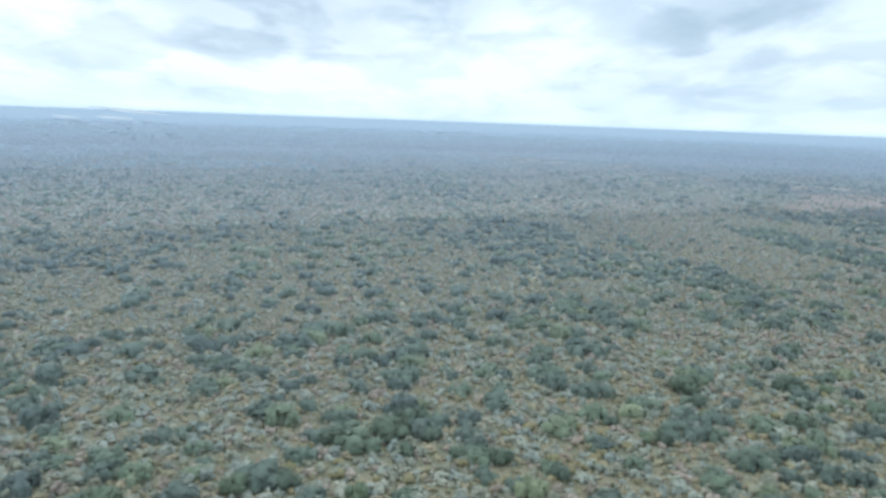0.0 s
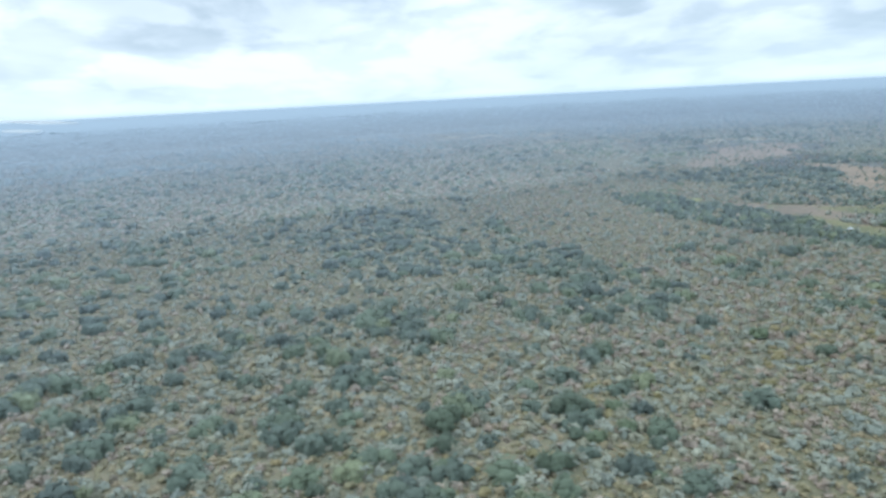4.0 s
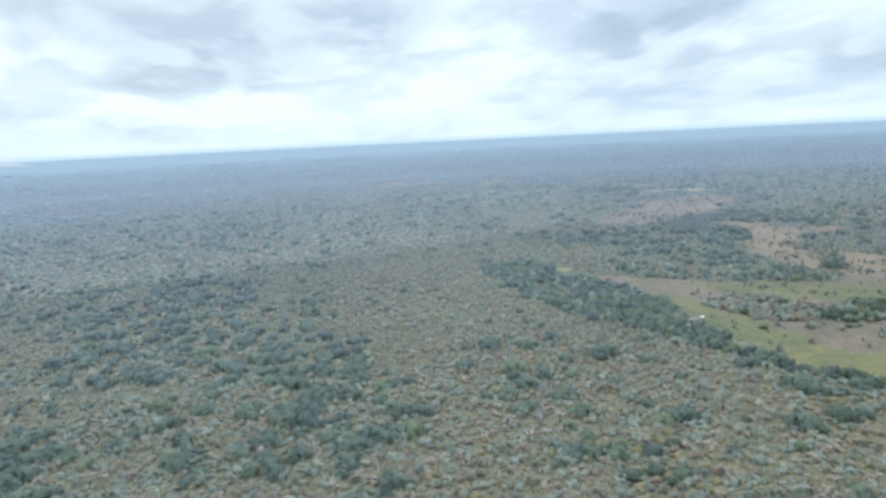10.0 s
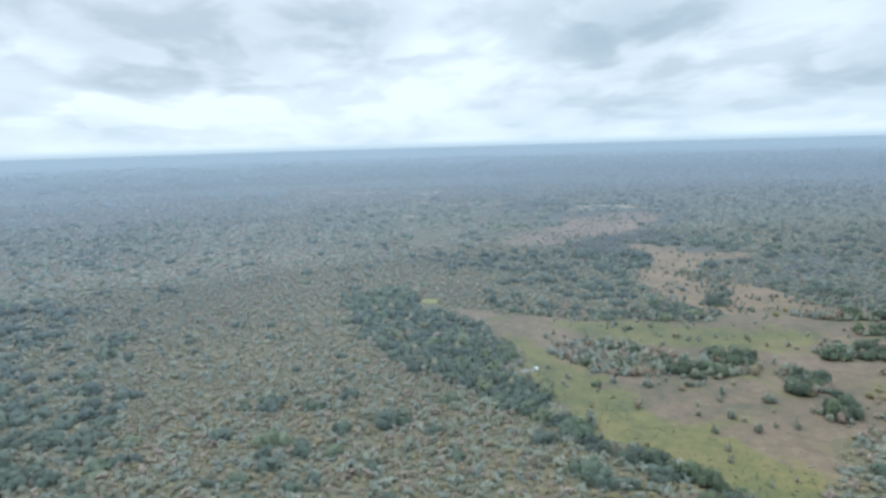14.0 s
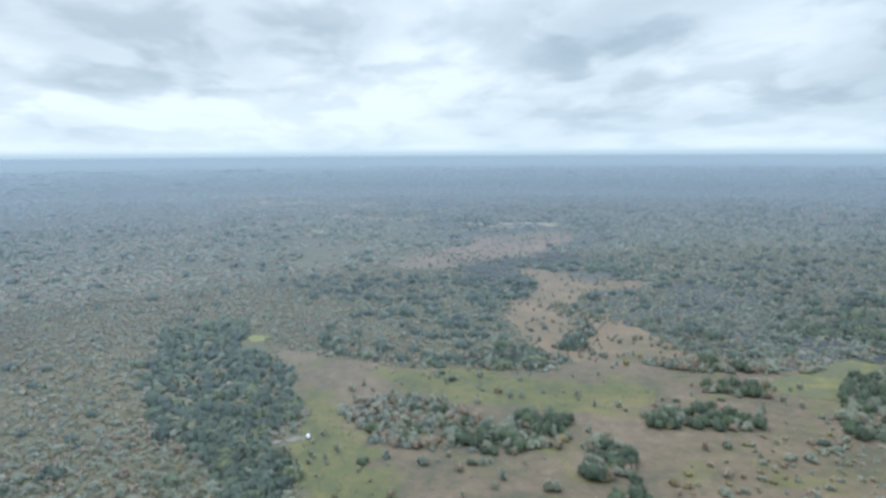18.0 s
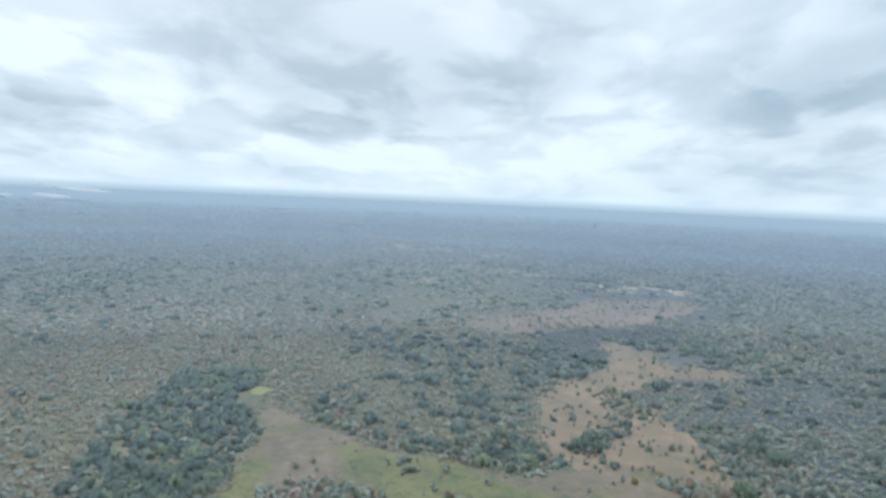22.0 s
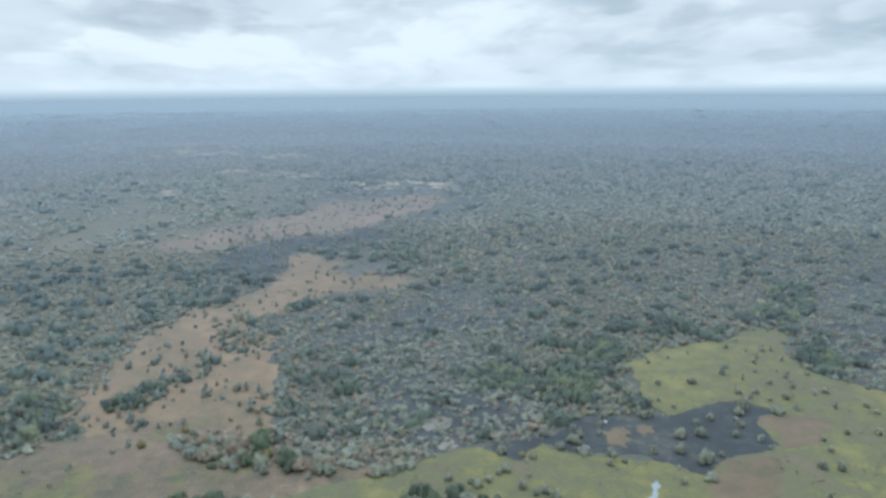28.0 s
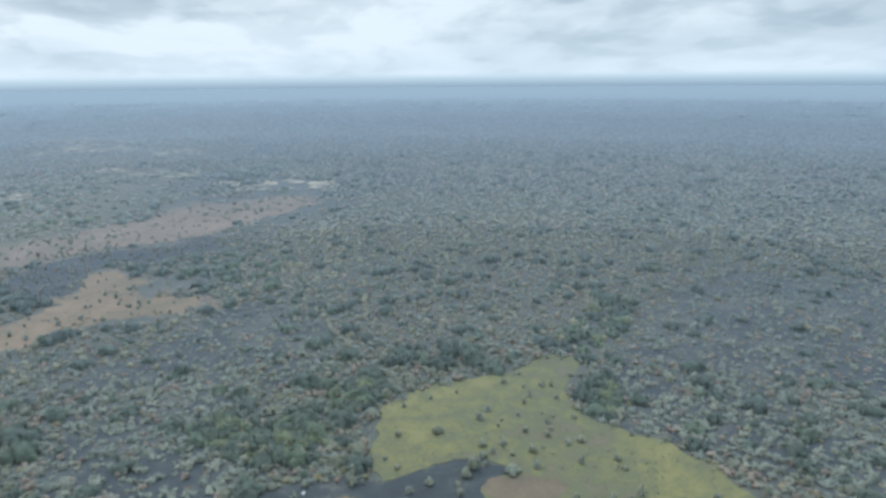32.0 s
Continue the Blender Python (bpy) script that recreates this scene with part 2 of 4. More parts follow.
L_PALE = land("pale_fields", [(0.0, (0.236, 0.197, 0.128)), (0.5, (0.355, 0.286, 0.187)), (1.0, (0.513, 0.415, 0.275))], 0.01, 0.05, 0.3)


def plain_ground():
    """The floor of the plain: olive and tan bush soil, scorched towards the east."""
    m, nd, ln, bsdf = new_mat("plain_floor")
    geo = nd.new("ShaderNodeNewGeometry")
    p = geo.outputs["Position"]
    wide, patchy, mid, fine = noise_node(nd, ln, 0.004, 5, 0.6, p, 0.6), noise_node(nd, ln, 0.022, 5, 0.6, p, 0.5), noise_node(nd, ln, 0.11, 5, 0.65, p, 0.4), noise_node(nd, ln, 0.75, 4, 0.7, p)

    def madd(u, k, v):
        n = nd.new("ShaderNodeMath")
        n.operation = "MULTIPLY_ADD"
        ln.new(u, n.inputs[0])
        n.inputs[1].default_value = k
        if isinstance(v, (int, float)):
            n.inputs[2].default_value = v
        else:
            ln.new(v, n.inputs[2])
        return n.outputs[0]

    cover_v = madd(wide, 0.8, madd(patchy, 1.0, madd(mid, 1.0, madd(fine, 0.9, -1.35))))
    east = nd.new("ShaderNodeAttribute")
    east.attribute_name = "scorch"
    soil = ramp(nd, ((0.1, (0.064, 0.060, 0.030)), (0.4, (0.094, 0.080, 0.039)), (0.65, (0.124, 0.096, 0.048)), (0.95, (0.160, 0.118, 0.064))))
    ash = ramp(nd, ((0.1, (0.042, 0.043, 0.037)), (0.45, (0.060, 0.059, 0.047)), (0.7, (0.082, 0.075, 0.056)), (0.95, (0.112, 0.095, 0.068))))
    ln.new(cover_v, soil.inputs[0])
    ln.new(cover_v, ash.inputs[0])
    mx = nd.new("ShaderNodeMix")
    mx.data_type = "RGBA"
    ln.new(east.outputs["Fac"], mx.inputs[0])
    ln.new(soil.outputs[0], mx.inputs[6])
    ln.new(ash.outputs[0], mx.inputs[7])
    ln.new(haze_blend(nd, ln, mx.outputs[2], 0.7), bsdf.inputs["Base Color"])
    bsdf.inputs["Roughness"].default_value = 0.95
    bp = nd.new("ShaderNodeBump")
    bp.inputs["Strength"].default_value, bp.inputs["Distance"].default_value = 0.5, 0.5
    ln.new(fine, bp.inputs["Height"])
    ln.new(bp.outputs[0], bsdf.inputs["Normal"])
    return m


L_PLAIN = plain_ground()


def meadow_mat():
    """Dry grass that turns green where the ground is damp."""
    m, nd, ln, bsdf = new_mat("meadow_grass")
    geo = nd.new("ShaderNodeNewGeometry")
    p = geo.outputs["Position"]
    a, b, c = noise_node(nd, ln, 0.02, 5, 0.6, p, 0.6), noise_node(nd, ln, 0.12, 5, 0.65, p, 0.4), noise_node(nd, ln, 0.8, 4, 0.7, p)
    at = nd.new("ShaderNodeAttribute")
    at.attribute_name = "damp"

    def add(u, v, k=1.0):
        n = nd.new("ShaderNodeMath")
        n.operation = "MULTIPLY_ADD"
        ln.new(u, n.inputs[0])
        n.inputs[1].default_value = k
        ln.new(v, n.inputs[2])
        return n.outputs[0]

    mixed = add(c, add(a, b, 1.2), 0.7)
    mr = nd.new("ShaderNodeMapRange")
    ln.new(mixed, mr.inputs[0])
    mr.inputs[1].default_value, mr.inputs[2].default_value = 1.12, 1.78
    dry = ramp(nd, [(0.0, (0.064, 0.056, 0.029)), (0.28, (0.094, 0.070, 0.037)), (0.5, (0.122, 0.081, 0.046)), (0.72, (0.144, 0.096, 0.056)), (1.0, (0.180, 0.128, 0.077))])
    wet = ramp(nd, [(0.0, (0.060, 0.062, 0.021)), (0.45, (0.102, 0.090, 0.027)), (0.75, (0.134, 0.108, 0.033)), (1.0, (0.152, 0.110, 0.042))])
    ln.new(mr.outputs[0], dry.inputs[0])
    ln.new(mr.outputs[0], wet.inputs[0])
    edge = nd.new("ShaderNodeMapRange")
    edge.interpolation_type = "SMOOTHSTEP"
    spread = nd.new("ShaderNodeMath")
    spread.operation = "SUBTRACT"
    ln.new(add(noise_node(nd, ln, 0.028, 4, 0.6, p, 0.8), add(b, at.outputs["Fac"], 0.85), 2.4), spread.inputs[0])
    spread.inputs[1].default_value = 1.2
    ln.new(spread.outputs[0], edge.inputs[0])
    edge.inputs[1].default_value, edge.inputs[2].default_value = 0.47, 0.95
    mx = nd.new("ShaderNodeMix")
    mx.data_type = "RGBA"
    ln.new(edge.outputs[0], mx.inputs[0])
    ln.new(dry.outputs[0], mx.inputs[6])
    ln.new(wet.outputs[0], mx.inputs[7])
    ln.new(haze_blend(nd, ln, mx.outputs[2], 0.7), bsdf.inputs["Base Color"])
    bsdf.inputs["Roughness"].default_value = 0.95
    bp = nd.new("ShaderNodeBump")
    bp.inputs["Strength"].default_value, bp.inputs["Distance"].default_value = 0.5, 0.5
    ln.new(c, bp.inputs["Height"])
    ln.new(bp.outputs[0], bsdf.inputs["Normal"])
    return m


L_MEADOW = meadow_mat()


def water_mat():
    m, nd, ln, bsdf = new_mat("still_water")
    bsdf.inputs["Base Color"].default_value = (0.17, 0.185, 0.175, 1)
    bsdf.inputs["Roughness"].default_value = 0.16
    bsdf.inputs["Specular IOR Level"].default_value = 0.4
    geo = nd.new("ShaderNodeNewGeometry")
    n = noise_node(nd, ln, 0.8, 3, 0.5, geo.outputs["Position"])
    bp = nd.new("ShaderNodeBump")
    bp.inputs["Strength"].default_value, bp.inputs["Distance"].default_value = 0.05, 0.1
    ln.new(n, bp.inputs["Height"])
    ln.new(bp.outputs[0], bsdf.inputs["Normal"])
    return m


M_WATER = water_mat()


# ---- mesh helpers ----
def from_arrays(name, verts, faces, mat, tint=None, parent=None, normals=None):
    """One mesh object from numpy arrays: verts (n, 3), faces (m, k), tint and normal per vertex."""
    me = bpy.data.meshes.new(name)
    n, (m, k) = len(verts), faces.shape
    me.vertices.add(n)
    me.vertices.foreach_set("co", np.ascontiguousarray(verts, np.float32).ravel())
    me.loops.add(m * k)
    me.loops.foreach_set("vertex_index", np.ascontiguousarray(faces, np.int32).ravel())
    me.polygons.add(m)
    me.polygons.foreach_set("loop_start", np.arange(0, m * k, k, dtype=np.int32))
    me.polygons.foreach_set("loop_total", np.full(m, k, np.int32))
    me.polygons.foreach_set("use_smooth", np.ones(m, bool))
    me.update(calc_edges=True)
    if normals is not None:
        me.normals_split_custom_set_from_vertices(np.ascontiguousarray(normals, np.float32))
    if tint is not None:
        at = me.attributes.new("tint", "FLOAT", "POINT")
        at.data.foreach_set("value", np.ascontiguousarray(tint, np.float32))
    me.materials.append(mat)
    ob = new(name, me)
    if parent is not None:
        ob.parent = parent
    return ob


def part(name, bm, material, parent, label=""):
    me = bpy.data.meshes.new(name)
    bm.to_mesh(me)
    bm.free()
    me.materials.append(material)
    ob = new(name, me)
    ob.parent = parent
    return tagged(ob, label) if label else ob


# ---- the plan of the land: outlines in metres ----
THICKET = [(399, 906), (429, 963), (468, 948), (482, 862), (520, 787), (531, 729), (533, 685), (522, 656), (535, 611), (534, 591), (506, 594), (482, 641), (444, 703), (424, 774)]
BELT_NEAR = [(518, 680), (522, 621), (540, 577), (559, 544), (575, 515), (591, 485), (581, 477), (565, 507), (541, 538), (523, 579), (504, 623)]
MEADOW = [(502, 852), (561, 811), (616, 775), (657, 771), (699, 751), (749, 779), (799, 795), (838, 750), (893, 719), (968, 722), (816, 538), (748, 539), (650, 528), (577, 530), (539, 564), (544, 585), (526, 649), (539, 684), (531, 750)]
MEADOW_NEAR = [(547, 608), (630, 655), (717, 659), (755, 642), (616, 465), (595, 467), (577, 518), (545, 564)]
GREEN_EDGE = [(529, 762), (553, 713), (570, 657), (575, 618), (575, 567), (568, 538), (552, 547), (540, 600), (524, 650), (540, 680)]
GREEN_STRIP = [(549, 585), (586, 568), (618, 527), (635, 489), (616, 465), (585, 468), (577, 518)]
GREEN_MID = [(587, 767), (652, 769), (696, 740), (774, 701), (775, 686), (720, 686), (677, 683), (645, 706), (613, 720)]
OPEN_A = [(750, 1000), (769, 980), (812, 912), (832, 866), (842, 784), (840, 753), (798, 751), (769, 754), (735, 776), (719, 793), (728, 825), (715, 879), (724, 934)]
OPEN_B = [(788, 1157), (804, 1192), (849, 1147), (852, 1080), (939, 1067), (907, 1017), (827, 1020), (807, 965), (780, 967), (761, 991), (795, 1069)]
OPEN_C = [(720, 1202), (728, 1222), (748, 1258), (791, 1278), (844, 1294), (884, 1335), (913, 1380), (953, 1442), (1018, 1521), (995, 1596), (910, 1583), (861, 1542), (819, 1562), (798, 1513), (776, 1424), (732, 1411), (712, 1365), (686, 1351), (668, 1313), (648, 1271), (620, 1242), (634, 1221), (670, 1201)]
BURNT_A = [(722, 1187), (745, 1244), (808, 1272), (905, 1276), (905, 1243), (853, 1210), (798, 1196), (788, 1157), (792, 1085), (745, 1105), (704, 1134)]
BURNT_F = [(853, 1312), (885, 1317), (907, 1278), (902, 1230), (875, 1235), (856, 1269)]
MIXED = [(286, 1672), (403, 1741), (507, 1892), (678, 2013), (905, 1863), (1075, 1701), (1072, 1510), (943, 1331), (940, 1115), (898, 1026), (816, 993), (741, 1053), (619, 1129), (527, 1189)]
TRACK = [(531, 1286), (544, 1267), (559, 1250), (587, 1234), (611, 1220), (640, 1204), (669, 1187), (702, 1174), (720, 1180), (729, 1206), (742, 1228), (763, 1249), (780, 1261), (813, 1267), (845, 1277), (871, 1306)]
BURNT_B = [(951, 741), (982, 744), (1000, 768), (1034, 772), (1056, 761), (1093, 776), (1116, 767), (1123, 756), (1103, 749), (1103, 728), (1086, 720), (1069, 717), (1054, 703), (1041, 711), (1015, 725), (981, 741), (962, 722), (952, 725)]
BURNT_C = [(862, 906), (909, 952), (944, 1048), (997, 1042), (1047, 910), (957, 853), (1004, 780), (950, 735), (916, 739), (899, 765), (878, 825)]
BURNT_D = [(1209, 870), (1296, 981), (1421, 1061), (1535, 1001), (1403, 794), (1308, 699), (1260, 716), (1230, 763), (1188, 788), (1180, 815)]
BURNT_E = [(1089, 1797), (1231, 1865), (1438, 1750), (1451, 1623), (1250, 1585), (1132, 1647)]
MARSH = [(1061, 837), (1091, 864), (1150, 872), (1181, 897), (1203, 880), (1173, 829), (1182, 799), (1201, 780), (1226, 718), (1141, 632), (881, 658), (824, 700), (867, 713), (915, 728), (948, 740), (968, 724), (981, 741), (1014, 724), (1051, 703), (1069, 717), (1101, 725), (1103, 751), (1125, 762), (1094, 777), (1057, 762), (1051, 790)]
SAND_A = [(1104, 751), (1141, 753), (1140, 739), (1105, 722), (1102, 726)]
SAND_B = [(1046, 694), (1070, 715), (1091, 716), (1082, 691), (1064, 664), (1038, 667)]
SAND_C = [(1015, 749), (1024, 753), (1028, 739), (1023, 731), (1014, 737)]
POOL = [(1016, 688), (1022, 698), (1026, 701), (1026, 696), (1021, 687)]
GROVE_A = [(950, 833), (982, 842), (1014, 821), (1031, 802), (1025, 783), (998, 787), (965, 807)]
GROVE_B = [(1030, 871), (1065, 877), (1063, 841), (1046, 822), (1027, 840)]
GROVE_C = [(1185, 914), (1256, 989), (1289, 985), (1226, 896), (1200, 890)]
GROVE_D = [(767, 962), (794, 968), (810, 912), (801, 882), (779, 904)]
GROVE_E = [(677, 798), (699, 823), (713, 810), (714, 772), (696, 762)]
GROVE_F = [(729, 813), (742, 824), (756, 805), (748, 788)]
GROVE_G = [(1182, 833), (1204, 861), (1209, 836), (1197, 805), (1183, 799)]
GREENWOOD = [(456, 1171), (645, 1148), (739, 1082), (766, 1015), (734, 990), (711, 935), (713, 880), (704, 828), (654, 818)]
EDGE_BELT = [(528, 877), (572, 860), (617, 809), (660, 797), (697, 829), (708, 784), (700, 756), (657, 773), (616, 778), (561, 820)]
COPSE_A = [(557, 700), (579, 722), (629, 714), (649, 673), (632, 648), (608, 637), (578, 647), (570, 670)]
COPSE_B = [(626, 642), (646, 662), (678, 682), (692, 657), (683, 635), (672, 624), (642, 621)]
COPSE_C = [(688, 636), (714, 627), (708, 584), (682, 586)]
COPSE_D = [(746, 667), (780, 673), (799, 661), (797, 628), (766, 640), (739, 646)]
COPSE_E = [(915, 701), (957, 701), (871, 594), (845, 613), (879, 667)]
OLIVE = [(930, 1275), (1011, 1429), (1153, 1566), (1394, 1487), (1853, 1365), (1563, 1034), (1377, 1090), (1213, 1132), (1095, 1123), (997, 1112)]
DRY_A = [(739, 988), (793, 1008), (791, 900), (755, 800), (723, 782), (716, 827), (744, 885)]
SAND_D = [(920, 767), (934, 773), (936, 766), (923, 759)]
SAND_E = [(927, 744), (934, 750), (938, 742), (930, 738)]
BARE = [(519, 662), (532, 666), (540, 667), (538, 660), (521, 657)]
YELLOW = [(477, 881), (484, 895), (495, 892), (495, 872), (483, 871)]
COPSE_F = [(785, 758), (835, 768), (876, 746), (866, 721), (830, 729), (792, 744)]
COPSE_G = [(737, 802), (761, 848), (785, 887), (796, 863), (774, 826), (754, 785)]
DARK_A = [(12, 995), (138, 950), (165, 813), (154, 609), (133, 602), (63, 671), (-42, 804), (49, 846)]
DARK_B = [(122, 722), (187, 762), (242, 719), (287, 604), (277, 555), (225, 586), (173, 624)]
DARK_C = [(173, 624), (275, 635), (280, 580), (249, 578), (205, 563)]
DARK_D = [(9, 798), (134, 781), (245, 719), (296, 617), (317, 503), (274, 452), (152, 480), (75, 585)]
COPSE_H = [(674, 556), (697, 567), (687, 541), (670, 543)]
COPSE_I = [(807, 715), (849, 702), (838, 679), (805, 690)]
SCRUB = [(729, 598), (788, 619), (866, 654), (873, 597), (817, 527), (698, 540)]
SAND_F = [(1034, 747), (1040, 755), (1045, 752), (1043, 744), (1036, 743)]
FIELDS = [(16, 2628, 32, 79), (156, 2721, 37, 65), (304, 2453, 52, 85), (407, 2511, 79, 109), (332, 2713, 124, 65), (636, 2353, 54, 79), (567, 1999, 33, 42), (651, 1940, 45, 39), (733, 1894, 38, 37), (893, 1691, 25, 35), (955, 1730, 47, 53), (517, 1678, 20, 30), (1018, 1714, 20, 30), (848, 1751, 20, 30), (-6, 2665, 20, 56), (305, 2552, 47, 78)]
RIVER = [(-1184, 2845, 34, 60), (-1680, 3560, 200, 90), (-1860, 3420, 160, 70), (-1760, 3850, 430, 110)]
BOULDERS = [(1020.5, 759, 1.1), (1477, 1095, 1.8), (491, 1236, 2.6)]

PLAIN_R, RIM_R, RIM_Z, MID = 2600.0, 4300.0, 126.0, (520.0, 230.0)
HAZE_REACH = 1500.0


def height(x, y):
    """Level plain; far out it is bent up to meet the camera's horizon."""
    r = np.hypot(np.asarray(x) - MID[0], np.asarray(y) - MID[1])
    return RIM_Z * (np.clip(r - PLAIN_R, 0, None) / (RIM_R - PLAIN_R)) ** 2


def inside(poly, x, y):
    got = np.zeros(len(x), bool)
    for (ax, ay), (bx, by) in zip(poly, poly[1:] + poly[:1]):
        if ay != by:
            got ^= ((ay > y) != (by > y)) & (x < (bx - ax) * (y - ay) / (by - ay) + ax)
    return got


def any_of(polys, x, y):
    got = np.zeros(len(x), bool)
    for p in polys:
        got |= inside(p, x, y)
    return got


P0, P1 = np.array((PATH[0][1], PATH[0][2])), np.array((PATH[-1][1], PATH[-1][2]))


def from_path(x, y):
    """Distance from the line of flight."""
    d = P1 - P0
    t = np.clip(((x - P0[0]) * d[0] + (y - P0[1]) * d[1]) / (d @ d), 0, 1)
    return np.hypot(x - P0[0] - t * d[0], y - P0[1] - t * d[1])


def haze(x, y):
    """Strength of the painted haze at a spot, 0 to 1; the lift of the far plain stands for land farther out."""
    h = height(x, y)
    return 1 - np.exp(-(from_path(x, y) * 160 / np.clip(160 - h, 8, None) / HAZE_REACH) ** 1.05)


def set_haze(ob):
    """Stores with each point of a mesh on the plain its share of painted haze."""
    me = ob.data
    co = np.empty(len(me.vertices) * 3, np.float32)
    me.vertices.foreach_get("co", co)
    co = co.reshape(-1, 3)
    me.attributes.new("haze", "FLOAT", "POINT").data.foreach_set("value", haze(co[:, 0], co[:, 1]).astype(np.float32))
    return ob


def lattice(x, y, scale, seed):
    """Smooth value noise, 0 to 1, over the plan."""
    rng = np.random.RandomState(seed)
    grid = rng.rand(64, 64)
    u, v = x / scale, y / scale
    i, j = np.floor(u).astype(int), np.floor(v).astype(int)
    f, g = u - i, v - j
    f, g = f * f * (3 - 2 * f), g * g * (3 - 2 * g)
    a, b = grid[i % 64, j % 64], grid[(i + 1) % 64, j % 64]
    c, d = grid[i % 64, (j + 1) % 64], grid[(i + 1) % 64, (j + 1) % 64]
    return (a * (1 - f) + b * f) * (1 - g) + (c * (1 - f) + d * f) * g


def ragged(poly, jag, step, seed):
    """An outline with its edges broken up like a real edge of growth."""
    rng = random.Random(seed)
    pts = [Vector((*p, 0)) for p in poly]
    while True:
        out, more = [], False
        for a, b in zip(pts, pts[1:] + pts[:1]):
            out.append(a)
            e = b - a
            if e.length > step:
                out.append(a + e * rng.uniform(0.4, 0.6) + Vector((-e.y, e.x, 0)) * rng.uniform(-jag, jag))
                more = True
        pts = out
        if not more:
            return pts


def patch(name, poly, mat, lift, label, category, jag=0.16, step=5.0, seed=1, kind="structure"):
    pts = ragged(poly, jag, step, seed)
    bm = bmesh.new()
    top = [bm.verts.new((p.x, p.y, float(height(p.x, p.y)) + lift)) for p in pts]
    low = [bm.verts.new((p.x, p.y, float(height(p.x, p.y)) - 0.4)) for p in pts]
    f = bm.faces.new(top)
    n = len(top)
    for k in range(n):
        bm.faces.new((top[k], low[k], low[(k + 1) % n], top[(k + 1) % n]))
    bmesh.ops.triangulate(bm, faces=[f], ngon_method="EAR_CLIP")
    bmesh.ops.recalc_face_normals(bm, faces=bm.faces[:])
    me = bpy.data.meshes.new(name)
    bm.to_mesh(me)
    bm.free()
    me.materials.append(mat)
    return tagged(set_haze(new(name, me)), label, category, kind=kind)


# ---- ground ----
def make_ground():
    rings = [0, 60, 130, 210, 300, 400, 520, 660, 820, 1000, 1200, 1420, 1660, 1920, 2200, 2500, 2800, 3000, 3200, 3400, 3600, 3800, 4000, 4150, RIM_R]
    seg = 240
    verts = [(MID[0], MID[1], 0.0)]
    for r in rings[1:]:
        for k in range(seg):
            a = 2 * math.pi * k / seg
            x, y = MID[0] + r * math.cos(a), MID[1] + r * math.sin(a)
            verts.append((x, y, float(height(x, y))))
    faces = [(0, 1 + k, 1 + (k + 1) % seg) for k in range(seg)]
    for i in range(len(rings) - 2):
        for k in range(seg):
            a, b = 1 + i * seg + k, 1 + i * seg + (k + 1) % seg
            faces.append((a, a + seg, b + seg, b))
    me = bpy.data.meshes.new("ground")
    me.from_pydata(verts, [], faces)
    v = np.array(verts)
    at = me.attributes.new("scorch", "FLOAT", "POINT")
    at.data.foreach_set("value", (np.clip((v[:, 0] - 640) / 180, 0, 1) * np.clip((v[:, 1] - 560) / 180, 0, 1)).astype(np.float32))
    me.materials.append(L_PLAIN)
    me.update()
    tagged(set_haze(new("ground", me)), "wide level bushland plain of dry grass and soil", "ground", kind="structure")


make_ground()

MEADOWS, DAMP = (MEADOW, MEADOW_NEAR), (GREEN_EDGE, GREEN_STRIP, GREEN_MID)


def make_meadow():
    """One sheet of open grassland, level with its neighbours, with damp green hollows."""
    cell = 3.0
    gx, gy = np.meshgrid(np.arange(440, 1000, cell), np.arange(430, 880, cell))
    x, y = gx.ravel(), gy.ravel()
    wx, wy = x + 16 * (lattice(x, y, 15, 31) - 0.5), y + 16 * (lattice(x, y, 15, 32) - 0.5)
    keep = any_of(MEADOWS, wx, wy).reshape(gx.shape)
    damp = np.zeros(len(x))
    for dx in (-12, -6, 0, 6, 12):
        for dy in (-12, -6, 0, 6, 12):
            damp += any_of(DAMP, wx + dx, wy + dy)
    damp /= 25
    r, c = np.nonzero(keep[:-1, :-1])
    w = gx.shape[1]
    q = np.stack([r * w + c, r * w + c + 1, (r + 1) * w + c + 1, (r + 1) * w + c], 1)
    used, inv = np.unique(q.ravel(), return_inverse=True)
    verts = np.stack([x[used], y[used], 0.10 + 0.10 * lattice(x[used], y[used], 9, 33)], 1)
    ob = from_arrays("meadow", verts, inv.reshape(-1, 4), L_MEADOW)
    at = ob.data.attributes.new("damp", "FLOAT", "POINT")
    at.data.foreach_set("value", damp[used].astype(np.float32))
    tagged(set_haze(ob), "open pinkish dry grass meadow with damp green strips", "meadow", kind="structure")


make_meadow()


